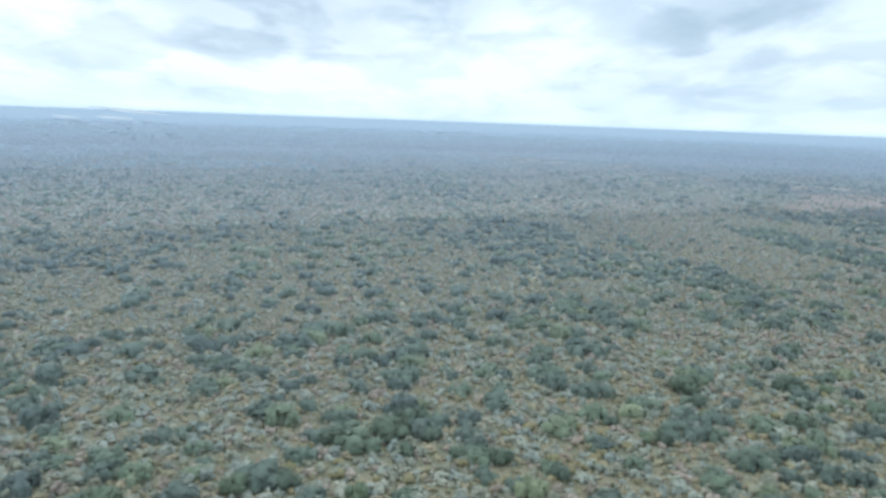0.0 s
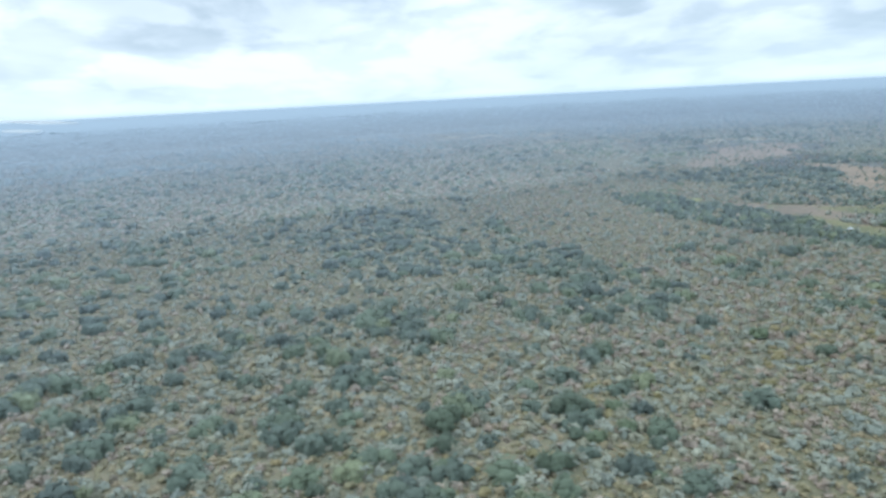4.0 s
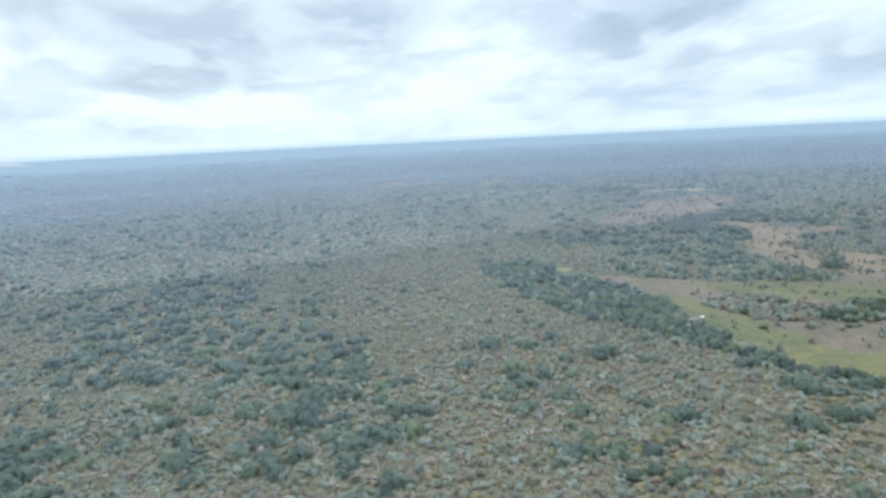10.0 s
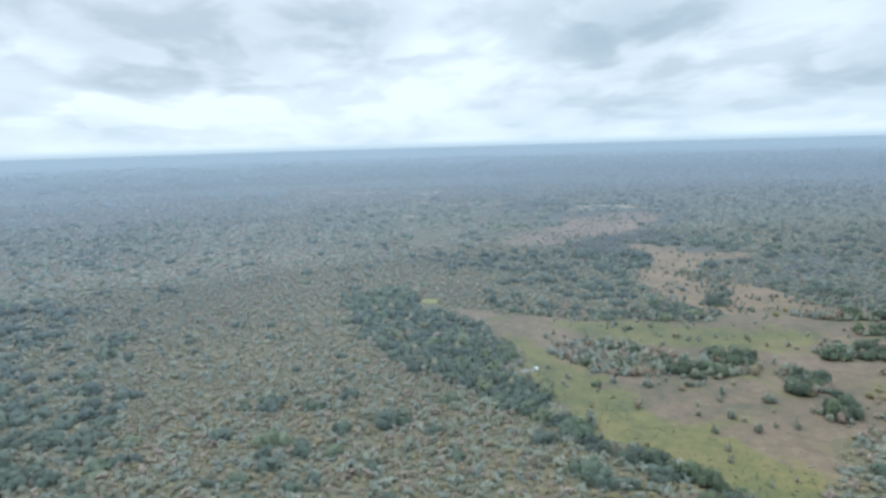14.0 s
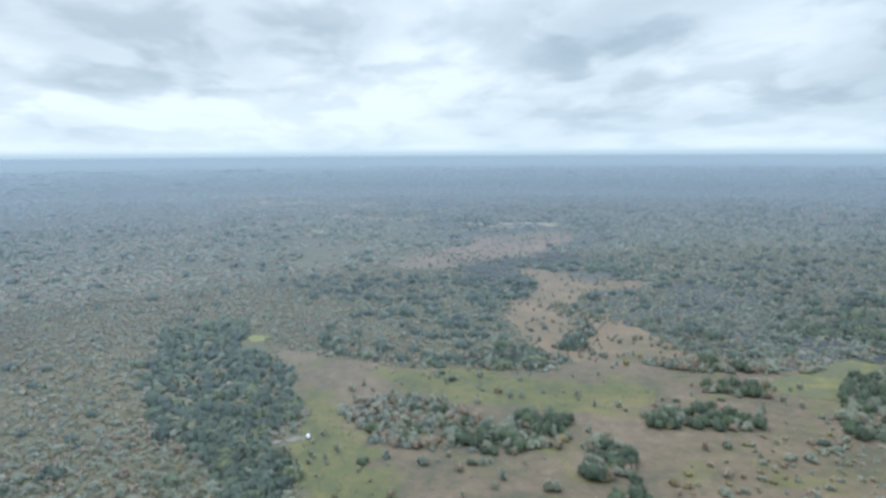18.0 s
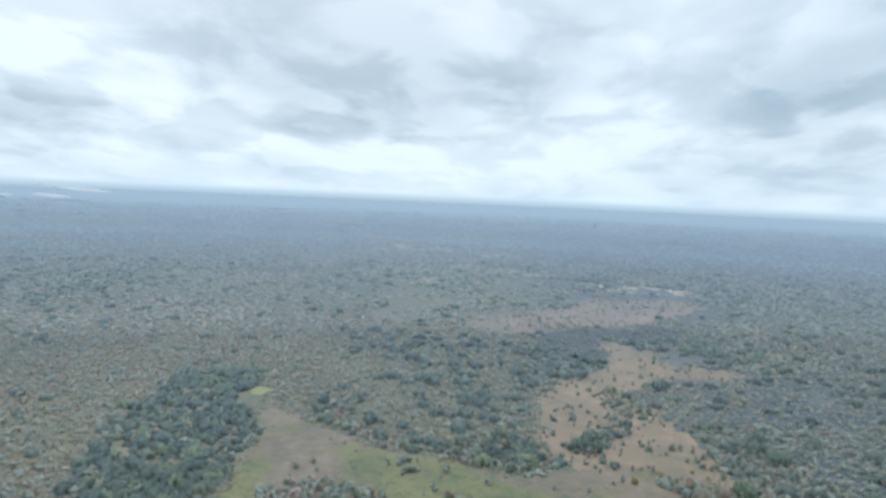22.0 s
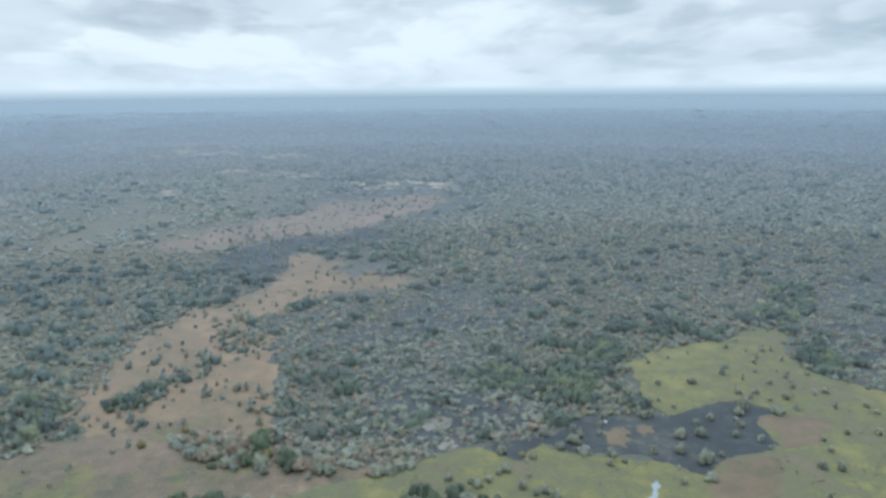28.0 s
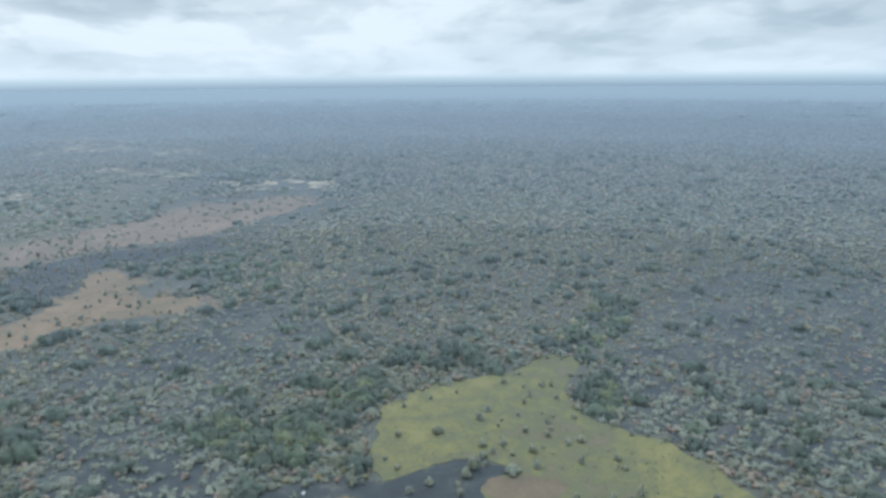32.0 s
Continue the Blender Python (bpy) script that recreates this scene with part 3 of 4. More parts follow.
def sheet(name, poly, mat, lift, label, category, cell=3.0, seed=1):
    """A thin cover of open land whose edges fray into the growth round it."""
    p = np.array(poly, float)
    (ax, ay), (bx, by) = p.min(0) - 20, p.max(0) + 20
    gx, gy = np.meshgrid(np.arange(ax, bx, cell), np.arange(ay, by, cell))
    x, y = gx.ravel(), gy.ravel()
    wx, wy = x + 18 * (lattice(x, y, 17, seed) - 0.5), y + 18 * (lattice(x, y, 17, seed + 1) - 0.5)
    full = np.zeros(len(x))
    for dx in (-10, 0, 10):
        for dy in (-10, 0, 10):
            full += inside(poly, wx + dx, wy + dy)
    keep = (full / 9 + 0.55 * (lattice(x, y, 8, seed + 2) - 0.5) + 0.35 * (lattice(x, y, 24, seed + 3) - 0.5) > 0.5).reshape(gx.shape)
    r, c = np.nonzero(keep[:-1, :-1])
    w = gx.shape[1]
    q = np.stack([r * w + c, r * w + c + 1, (r + 1) * w + c + 1, (r + 1) * w + c], 1)
    used, inv = np.unique(q.ravel(), return_inverse=True)
    ux, uy = x[used] + 1.6 * (lattice(x[used], y[used], 4, seed + 4) - 0.5) * cell, y[used] + 1.6 * (lattice(x[used], y[used], 4, seed + 5) - 0.5) * cell
    verts = np.stack([ux, uy, lift + 0.015 * lattice(ux, uy, 9, seed)], 1)
    tagged(set_haze(from_arrays(name, verts, inv.reshape(-1, 4), mat)), label, category, kind="structure")


sheet("glade", OPEN_A, L_ORANGE, 0.072, "open ochre grass glade with scattered bushes", "glade", 3.0, seed=49)
sheet("glade", OPEN_B, L_ORANGE, 0.094, "ochre grass opening beside burnt ground", "glade", 3.0, seed=56)
sheet("glade", OPEN_C, L_PINK, 0.116, "long pinkish dry grass opening in the woods", "glade", 3.0, seed=63)
sheet("glade", DRY_A, L_ORANGE, 0.138, "narrow ochre grass glade between tree belts", "glade", 3.0, seed=70)
sheet("burnt_ground", BURNT_A, L_BURNT, 0.160, "black burnt grass beside a pinkish opening", "burnt ground", 3.0, seed=77)
sheet("burnt_ground", BURNT_F, L_BURNT, 0.171, "small black burnt patch beside a pinkish opening", "burnt ground", 3.0, seed=126)
patch("burnt_ground", BURNT_B, L_BURNT, 0.182, "black burnt patch with ragged edges in the marsh", "burnt ground", jag=0.25, step=3, seed=12)
sheet("scorched_ground", BURNT_C, L_ASH, 0.204, "dark scorched floor under grey sparse trees", "burnt ground", 2.5, seed=91)
sheet("scorched_ground", BURNT_D, L_ASH, 0.226, "dark scorched floor with grey bushes beside the marsh", "burnt ground", 2.5, seed=98)
sheet("burnt_ground", BURNT_E, L_BURNT, 0.248, "far dark burnt strip in the woodland", "burnt ground", 5.0, seed=105)
patch("marsh", MARSH, L_MARSH, 0.270, "bright yellow-green marsh grass with a ragged edge", "marsh", jag=0.14, step=4, seed=16)
for n, (poly, text) in enumerate(((SAND_A, "bare tan ground beside the burnt marsh patch"), (SAND_B, "bare tan ground in the yellow marsh"),
                                  (SAND_C, "small pale bare patch inside the burnt ground"), (SAND_F, "small tan bare patch inside the burnt ground"), (SAND_D, "small pale bare patch among grey bushes"),
                                  (SAND_E, "small pale sandy patch by the marsh edge"), (BARE, "pale sandy bank at the edge of the thicket"))):
    patch("bare_patch", poly, L_SAND if n > 3 else L_TAN, 0.30 + 0.02 * n, text, "bare ground", jag=0.30, step=2, seed=20 + n)
patch("grass_patch", YELLOW, L_BRIGHT, 0.30, "small bright yellow grass patch at the thicket head", "grass", jag=0.25, step=2, seed=27)
patch("pool", POOL, M_WATER, 0.30, "small pale pool of still water in the marsh", "pool", jag=0.2, step=1.5, seed=28)


def sandy_track(line, width, lift):
    """A wheel-worn track of pale sand, a little uneven in width."""
    rng = random.Random(61)
    bm = bmesh.new()
    pts = []
    for a, b in zip(line, line[1:]):
        n = max(1, int(math.dist(a, b) / 6))
        pts += [Vector((a[0] + (b[0] - a[0]) * k / n, a[1] + (b[1] - a[1]) * k / n, 0)) for k in range(n)]
    pts = [(pts[max(k - 1, 0)] + pts[k] + pts[min(k + 1, len(pts) - 1)]) / 3 for k in range(len(pts))]
    prev = None
    for k, p in enumerate(pts):
        d = pts[min(k + 1, len(pts) - 1)] - pts[max(k - 1, 0)]
        side = Vector((-d.y, d.x, 0)).normalized() * width / 2
        l, r = side * rng.uniform(0.75, 1.25), side * rng.uniform(0.75, 1.25)
        row = [bm.verts.new(q) for q in (p + l - Vector((0, 0, 0.2)), p + l + Vector((0, 0, lift)), p - r + Vector((0, 0, lift)), p - r - Vector((0, 0, 0.2)))]
        if prev:
            for c in range(3):
                bm.faces.new((prev[c], prev[c + 1], row[c + 1], row[c]))
        prev = row
    me = bpy.data.meshes.new("track")
    bm.to_mesh(me)
    bm.free()
    me.materials.append(L_SAND)
    tagged(set_haze(new("track", me)), "pale sandy track winding past burnt ground", "track", kind="structure")


sandy_track(TRACK, 5.0, 0.45)


def far_patches():
    """Pale fields and open sand far out on the plain."""
    rng = random.Random(5)
    for k, (cx, cy, w, h) in enumerate(FIELDS):
        bm = bmesh.new()
        for q in range(16):
            ox, oy = cx + rng.uniform(-1.1, 1.1) * w, cy + rng.uniform(-1.1, 1.1) * h
            rx, ry, z = rng.uniform(0.10, 0.38) * max(w, 35), rng.uniform(0.12, 0.34) * max(h, 35), 0.2 + 0.04 * q
            rim = []
            for i in range(14):
                r, a = rng.uniform(0.45, 1.15), 2 * math.pi * i / 14
                px, py = ox + rx * r * math.cos(a), oy + ry * r * math.sin(a)
                rim.append((px, py, float(height(px, py))))
            top = [bm.verts.new((px, py, pz + z)) for px, py, pz in rim]
            low = [bm.verts.new((px, py, pz - 0.3)) for px, py, pz in rim]
            mid = bm.verts.new((ox, oy, float(height(ox, oy)) + z + 0.05))
            for i in range(14):
                bm.faces.new((mid, top[i], top[(i + 1) % 14]))
                bm.faces.new((top[i], low[i], low[(i + 1) % 14], top[(i + 1) % 14]))
        me = bpy.data.meshes.new("field")
        bm.to_mesh(me)
        bm.free()
        me.materials.append(L_PALE)
        tagged(set_haze(new("field", me)), "pale dry broken fields far out in the woodland", "field", kind="structure")
    for cx, cy, w, h in RIVER:
        n = 14
        poly = [(cx + w * 0.5 * math.cos(2 * math.pi * i / n) * rng.uniform(0.8, 1.1), cy + h * 0.5 * math.sin(2 * math.pi * i / n) * rng.uniform(0.6, 1.2)) for i in range(n)]
        patch("river_reach", poly, M_WATER, 0.3, "distant bright reach of open water", "river", jag=0.1, step=15, seed=200)


far_patches()

# ---- plants ----
def crown(rng, lobes, rings, sides, leaves, size, fill=0.94):
    """A unit crown (width 1, height 1): rounded lumpy domes side by side, with small leaf sprays standing off them."""
    verts, faces, norms = [], [], []
    mids = []
    for n in range(lobes):
        t = 2 * np.pi * n / max(lobes - 1, 1) + rng.uniform(-0.5, 0.5)
        off = 0.0 if n == 0 else rng.uniform(0.14, 0.34)
        wide = rng.uniform(0.42, 0.48) if lobes == 1 else rng.uniform(0.28, 0.36) if n == 0 else rng.uniform(0.17, 0.28)
        high = rng.uniform(0.85, 1.0) if n == 0 else rng.uniform(0.50, 0.95)
        mids.append((off * np.cos(t), off * np.sin(t), wide, high))
    for cx, cy, wide, high in mids:
        o = len(verts)
        turn = rng.uniform(0, 2 * np.pi)
        for i in range(rings):
            e = i / rings * np.pi / 2
            for k in range(sides):
                a = turn + 2 * np.pi * (k + 0.5 * (i % 2)) / sides
                r = wide * fill * np.cos(e) ** 0.8 * rng.uniform(0.88, 1.1)
                norms.append((np.cos(a) * np.cos(e), np.sin(a) * np.cos(e), np.sin(e) + 0.1))
                verts.append((cx + r * np.cos(a), cy + r * np.sin(a), 0.05 + (high - 0.05) * fill * np.sin(e) * rng.uniform(0.92, 1.08)))
        norms.append((0, 0, 1))
        verts.append((cx + rng.uniform(-0.05, 0.05), cy + rng.uniform(-0.05, 0.05), high * fill))
        for i in range(rings - 1):
            for k in range(sides):
                p, q = o + i * sides + k, o + i * sides + (k + 1) % sides
                faces += [(p, q, p + sides), (q, q + sides, p + sides)] if i % 2 == 0 else [(p, q, q + sides), (p, q + sides, p + sides)]
        for k in range(sides):
            faces.append((o + (rings - 1) * sides + k, o + (rings - 1) * sides + (k + 1) % sides, o + rings * sides))
    for k in range(leaves):
        cx, cy, wide, high = mids[rng.randint(lobes)]
        a, e = rng.uniform(0, 2 * np.pi), np.arcsin(rng.uniform(0.0, 1.0))
        d = np.array((np.cos(a) * np.cos(e), np.sin(a) * np.cos(e), np.sin(e)))
        c = d * np.array((wide, wide, high - 0.05)) * rng.uniform(fill, 1.10) + (cx, cy, 0.05)
        n = 0.8 * d + (0, 0, 0.3) + rng.uniform(-0.65, 0.65, 3)
        n /= np.linalg.norm(n)
        u = np.cross(n, rng.normal(size=3))
        u *= size * rng.uniform(0.7, 1.3) / np.linalg.norm(u)
        v = np.cross(n, u) * rng.uniform(0.6, 1.0)
        o = len(verts)
        norms += [d + 0.30 * n] * 3
        verts += [c - u - v * 0.5, c + u - v * 0.7 * rng.uniform(0.4, 1.2), c + v * 1.2 + u * rng.uniform(-0.5, 0.5)]
        faces.append((o, o + 1, o + 2))
    return np.array(verts), np.array(faces), np.array(norms)


def scatter(name, mat, label, category, temps, x, y, width, tall, tint, seed):
    """Many plants joined into one object of kind stuff."""
    if not len(x):
        return
    rng = np.random.RandomState(seed)
    pick = rng.randint(len(temps), size=len(x))
    turn = rng.uniform(0, 2 * np.pi, len(x))
    z = height(x, y)
    vs, fs, ts, ns, base = [], [], [], [], 0
    for k, (tv, tf, tn) in enumerate(temps):
        m = pick == k
        n = int(m.sum())
        if not n:
            continue
        c, s = np.cos(turn[m])[:, None], np.sin(turn[m])[:, None]
        w, h = width[m][:, None], tall[m][:, None]
        px = x[m][:, None] + w * (c * tv[:, 0] - s * tv[:, 1])
        py = y[m][:, None] + w * (s * tv[:, 0] + c * tv[:, 1])
        pz = z[m][:, None] + h * tv[:, 2]
        vs.append(np.stack([px, py, pz], -1).reshape(-1, 3))
        # the shading of a flattened dome, tilted up so sides look lit like tops
        nn = np.stack([h * (c * tn[:, 0] - s * tn[:, 1]), h * (s * tn[:, 0] + c * tn[:, 1]), w * np.broadcast_to(tn[:, 2], px.shape) * 0.9 + 0.25 * w], -1)
        ns.append((nn / np.linalg.norm(nn, axis=-1, keepdims=True)).reshape(-1, 3))
        fs.append((tf[None] + (np.arange(n) * len(tv))[:, None, None]).reshape(-1, 3) + base)
        ts.append(np.repeat(tint[m], len(tv)))
        base += n * len(tv)
    ob = from_arrays(name, np.concatenate(vs), np.concatenate(fs), mat, np.concatenate(ts), normals=np.concatenate(ns))
    tagged(set_haze(ob), label, category, kind="stuff")


RNG = np.random.RandomState(11)
# species: 0 evergreen, 1 grey-green, 2 leafless, 3 yellow shrub, 4 olive, 5 rust
# lobes, their rings and sides, leaf sprays and their size, from the nearest belt of the plain outwards
BUILD = {0: (2, 2, 4, 20, 0.125), 1: (2, 2, 4, 8, 0.14), 2: (1, 2, 5, 5, 0.17), 3: (1, 2, 4, 0, 0.2), 4: (1, 2, 4, 0, 0.2)}
BROAD = {0: (5, 2, 6, 130, 0.058), 1: (4, 2, 5, 40, 0.075), 2: (2, 2, 5, 10, 0.10), 3: (1, 2, 5, 0, 0.2), 4: (1, 2, 4, 0, 0.2)}
TEMPS = {(sp, lod): [crown(RNG, *(BROAD if sp == 0 else BUILD)[lod], fill=0.60 if sp == 2 and lod < 2 else 0.80 if sp == 0 or lod > 1 else 0.78) for k in range(9)] for lod in range(5) for sp in range(6)}


def ahead(x, y, gap):
    """The side of the plain that the flight looks on to."""
    left = (x + 40) * 0.80 + y * 0.60 > -gap
    right = (x - 1060) * 0.76 - (y - 440) * 0.65 < gap
    return left & right & (y > 120 + 0.35 * x)


def spots(step, near, far, gap):
    lo, hi = np.array((-3600.0, 100.0)), np.array((4500.0, 4500.0))
    if far < 2000:
        lo, hi = np.array((-far, 100.0)), np.array((1100.0 + far, 500.0 + far))
    gx, gy = np.meshgrid(np.arange(lo[0], hi[0], step), np.arange(lo[1], hi[1], step))
    x = gx.ravel() + RNG.uniform(-0.48, 0.48, gx.size) * step
    y = gy.ravel() + RNG.uniform(-0.48, 0.48, gx.size) * step
    d = from_path(x, y)
    ok = (d > near) & (d <= far) & ahead(x, y, gap) & (np.hypot(x - MID[0], y - MID[1]) < 3900)
    return x[ok], y[ok]


OPEN = (MEADOW, MEADOW_NEAR, OPEN_A, OPEN_B, OPEN_C, DRY_A, MARSH, BURNT_A, BURNT_B, BURNT_F)
LEAFY = (THICKET, BELT_NEAR, GROVE_A, GROVE_B, GROVE_C, GROVE_D, GROVE_E, GROVE_F, GROVE_G)
COPSES = (COPSE_A, COPSE_B, COPSE_C, COPSE_D, COPSE_E, COPSE_F, COPSE_G, COPSE_H, COPSE_I, EDGE_BELT)


def cover(x, y):
    """For each spot: species (-1: none), crown width and height, tint."""
    n = len(x)
    wx = x + 14 * (lattice(x, y, 22, 1) - 0.5)
    wy = y + 14 * (lattice(x, y, 22, 2) - 0.5)
    c1, c2, c3 = lattice(x, y, 26, 3), lattice(x, y, 75, 4), lattice(x, y, 230, 5)
    r = RNG.rand(n)
    keep = RNG.rand(n)
    # share of each species in plain woodland
    share = np.zeros((n, 6))
    far = from_path(x, y)
    c4 = lattice(x, y * 1.0, 110, 6)
    wet = np.where(far < 900, np.clip((0.55 * c1 + 0.45 * c2 - 0.50) * 5, 0, 1), np.clip((0.5 * c4 + 0.5 * c3 - 0.45) * 5, 0, 1))
    share[:, 0] = np.interp(far, (0, 900, 1700, 2200), (0.022, 0.045, 0.07, 0.10)) + np.interp(far, (900, 1700), (0.05, 0.45)) * wet
    share[:, 1] = 0.32
    share[:, 2] = 0.20 + 0.12 * c3
    share[:, 3] = 0.28
    share[:, 4] = 0.16
    share[:, 5] = 0.02
    west = (x < 230) & (far < 900)
    share[west, 0] = 0.100 + 0.08 * wet[west]
    share[west, 2] = 0.12
    share[west, 3] = 0.36
    dry = (x > 150) & (c3 > 0.3) & ((y - 0.45 * x) > 170)
    share[dry, 0] *= 0.35
    share[dry, 1] *= 1.25
    share[dry, 2] *= 1.5
    share[dry, 3] *= 0.6
    dens = np.full(n, 0.97)
    size = np.full(n, 1.0)
    east = (x > 720) & (y > 760)
    share[east] = (0.09, 0.32, 0.22, 0.04, 0.29, 0.04)
    olive = inside(OLIVE, wx, wy)
    share[olive] = (0.06, 0.25, 0.06, 0.05, 0.56, 0.02)
    green = inside(GREENWOOD, wx, wy)
    share[green] = (0.17, 0.40, 0.10, 0.04, 0.30, 0.0)
    for poly, d in ((BURNT_C, 1.0), (BURNT_D, 1.0)):
        m = inside(poly, wx, wy)
        share[m] = (0.05, 0.72, 0.16, 0.02, 0.05, 0.0)
        dens[m], size[m] = d * (0.62 + 0.45 * c1[m]), 0.95
    # broken woodland with grassy gaps round the far openings
    m = inside(MIXED, wx, wy)
    gap = 0.55 * lattice(x, y * 0.7, 34, 9) + 0.45 * c4
    dens[m] = np.where(gap[m] < 0.46, 0.18, 0.95)
    share[m] = np.stack([0.10 + 0.55 * wet[m], np.full(int(m.sum()), 0.42), np.full(int(m.sum()), 0.16), np.full(int(m.sum()), 0.10), np.full(int(m.sum()), 0.16), np.full(int(m.sum()), 0.02)], 1)
    share[olive] = (0.06, 0.25, 0.06, 0.05, 0.56, 0.02)
    dens[olive] = 0.97
    m = any_of(OPEN, wx, wy)
    share[m] = (0.10, 0.50, 0.15, 0.05, 0.20, 0.0)
    dens[m], size[m] = 0.05 + 0.9 * np.clip(c1[m] * c2[m] - 0.30, 0, 1), 0.66
    m = any_of((OPEN_A, OPEN_B, OPEN_C, DRY_A), wx, wy)
    dens[m] = 0.17 + 1.9 * np.clip(0.6 * c1[m] + 0.4 * c2[m] - 0.50, 0, 1)
    m = any_of((BURNT_A, BURNT_F), wx, wy)
    share[m] = (0.05, 0.55, 0.35, 0.0, 0.05, 0.0)
    dens[m] = 0.30 + 1.4 * np.clip(c1[m] - 0.40, 0, 1)
    m = inside(MARSH, wx, wy)
    share[m] = (0.0, 0.95, 0.0, 0.0, 0.05, 0.0)
    dens[m], size[m] = 0.03 + 0.3 * np.clip(c1[m] - 0.45, 0, 1), 0.6
    m = inside(BURNT_B, wx, wy)
    share[m] = (0.0, 0.92, 0.0, 0.0, 0.08, 0.0)
    dens[m], size[m] = 0.06 + 0.45 * np.clip(c1[m] - 0.5, 0, 1), 0.75
    m = any_of(COPSES, wx, wy)
    share[m] = (0.46, 0.30, 0.14, 0.02, 0.08, 0.0)
    dens[m], size[m] = 0.92, 1.1
    m = any_of((COPSE_A, COPSE_F), wx, wy)
    dens[m], size[m] = 0.97, 1.12
    share[m] = (0.16, 0.46, 0.30, 0.02, 0.06, 0.0)
    m = any_of(LEAFY, wx, wy)
    share[m] = (0.78, 0.09, 0.02, 0.0, 0.10, 0.01)
    dens[m], size[m] = 1.0, 1.14
    m = inside(DARK_D, wx, wy)
    share[m] = (0.13, 0.36, 0.12, 0.22, 0.24, 0.0)
    m = any_of((DARK_A, DARK_B, DARK_C), wx, wy)
    share[m] = (0.24, 0.34, 0.08, 0.12, 0.24, 0.0)
    m = inside(SCRUB, wx, wy) & ~any_of(COPSES, wx, wy)
    share[m] = (0.03, 0.40, 0.24, 0.20, 0.12, 0.0)
    dens[m], size[m] = 0.22 + 0.9 * np.clip(c1[m] - 0.35, 0, 1), 0.72
    for cx, cy, a, b in FIELDS:
        m = ((wx - cx) / a) ** 2 + ((wy - cy) / b) ** 2 < 1.0
        dens[m], size[m] = 0.05, 0.5
    m = any_of((BARE, YELLOW, POOL, SAND_A, SAND_B, SAND_C), x, y)
    dens[m] = 0.0
    for dx, dy in ((0, -7), (0, -13), (5, -8), (-5, -8), (4, 0), (-4, 0), (0, -19), (4, -24), (-3, -24), (7, -16), (8, -28)):
        dens[inside(YELLOW, x - dx, y - dy)] = 0.0
    share[~any_of(LEAFY, wx, wy), 0] *= 0.78
    share /= share.sum(1, keepdims=True)
    sp = (r[:, None] > np.cumsum(share, 1)).sum(1).clip(0, 5)
    sp[keep > dens] = -1
    base = np.array((13.0, 6.6, 6.2, 5.0, 7.0, 5.6))[sp]
    width = base * size * np.exp(np.clip(RNG.normal(0, 0.30, n), -0.6, 0.5))
    small = (sp == 0) & any_of(OPEN + COPSES, wx, wy)
    width[small] *= 0.62
    leafy = any_of(LEAFY, wx, wy)
    width[(sp == 0) & leafy] *= 0.64
    tall = width * np.array((0.46, 0.42, 0.46, 0.38, 0.44, 0.50))[sp] * RNG.uniform(0.85, 1.2, n) * np.where(leafy, RNG.uniform(0.9, 1.45, n), 1.0)
    # bushes on open land stand more upright
    tall *= np.where(any_of(COPSES, wx, wy), 1.5, np.where(any_of(OPEN, wx, wy) & (sp > 0), np.where(inside(SCRUB, wx, wy), 1.2, 2.2), 1.0))
    shift = np.where(any_of((BURNT_C, BURNT_D), x, y), -0.15, np.where(leafy, np.where(x > 760, -0.24, -0.28), np.where(green, -0.15, np.where(east, -0.27, 0.0))))
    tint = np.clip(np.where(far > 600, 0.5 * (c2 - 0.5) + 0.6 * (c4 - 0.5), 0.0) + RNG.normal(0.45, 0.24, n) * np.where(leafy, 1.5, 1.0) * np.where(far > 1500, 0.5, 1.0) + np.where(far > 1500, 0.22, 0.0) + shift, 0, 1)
    return sp, width, tall, tint




def tussock(rng):
    """A low loose clump (width 1, height 1): an uneven mound with a few leaning sprays."""
    return crown(rng, 1, 1, 5, 9, 0.2, 0.66)


TUSSOCKS = [tussock(RNG) for k in range(10)]
NAMES = {0: ("evergreen_woods", M_DARK, "dark green rounded evergreen bush trees"), 1: ("grey_green_woods", M_SAGE, "dusty grey-green bush trees"),
         2: ("leafless_woods", M_BARE, "pale grey leafless bush trees"), 3: ("yellow_shrubs", M_YELLOW, "low yellow-green shrubs"),
         4: ("olive_woods", M_OLIVE, "olive green bush trees"), 5: ("rust_trees", M_RUST, "rusty brown drying trees")}
NEAR_TREES = {sp: [] for sp in range(4)}


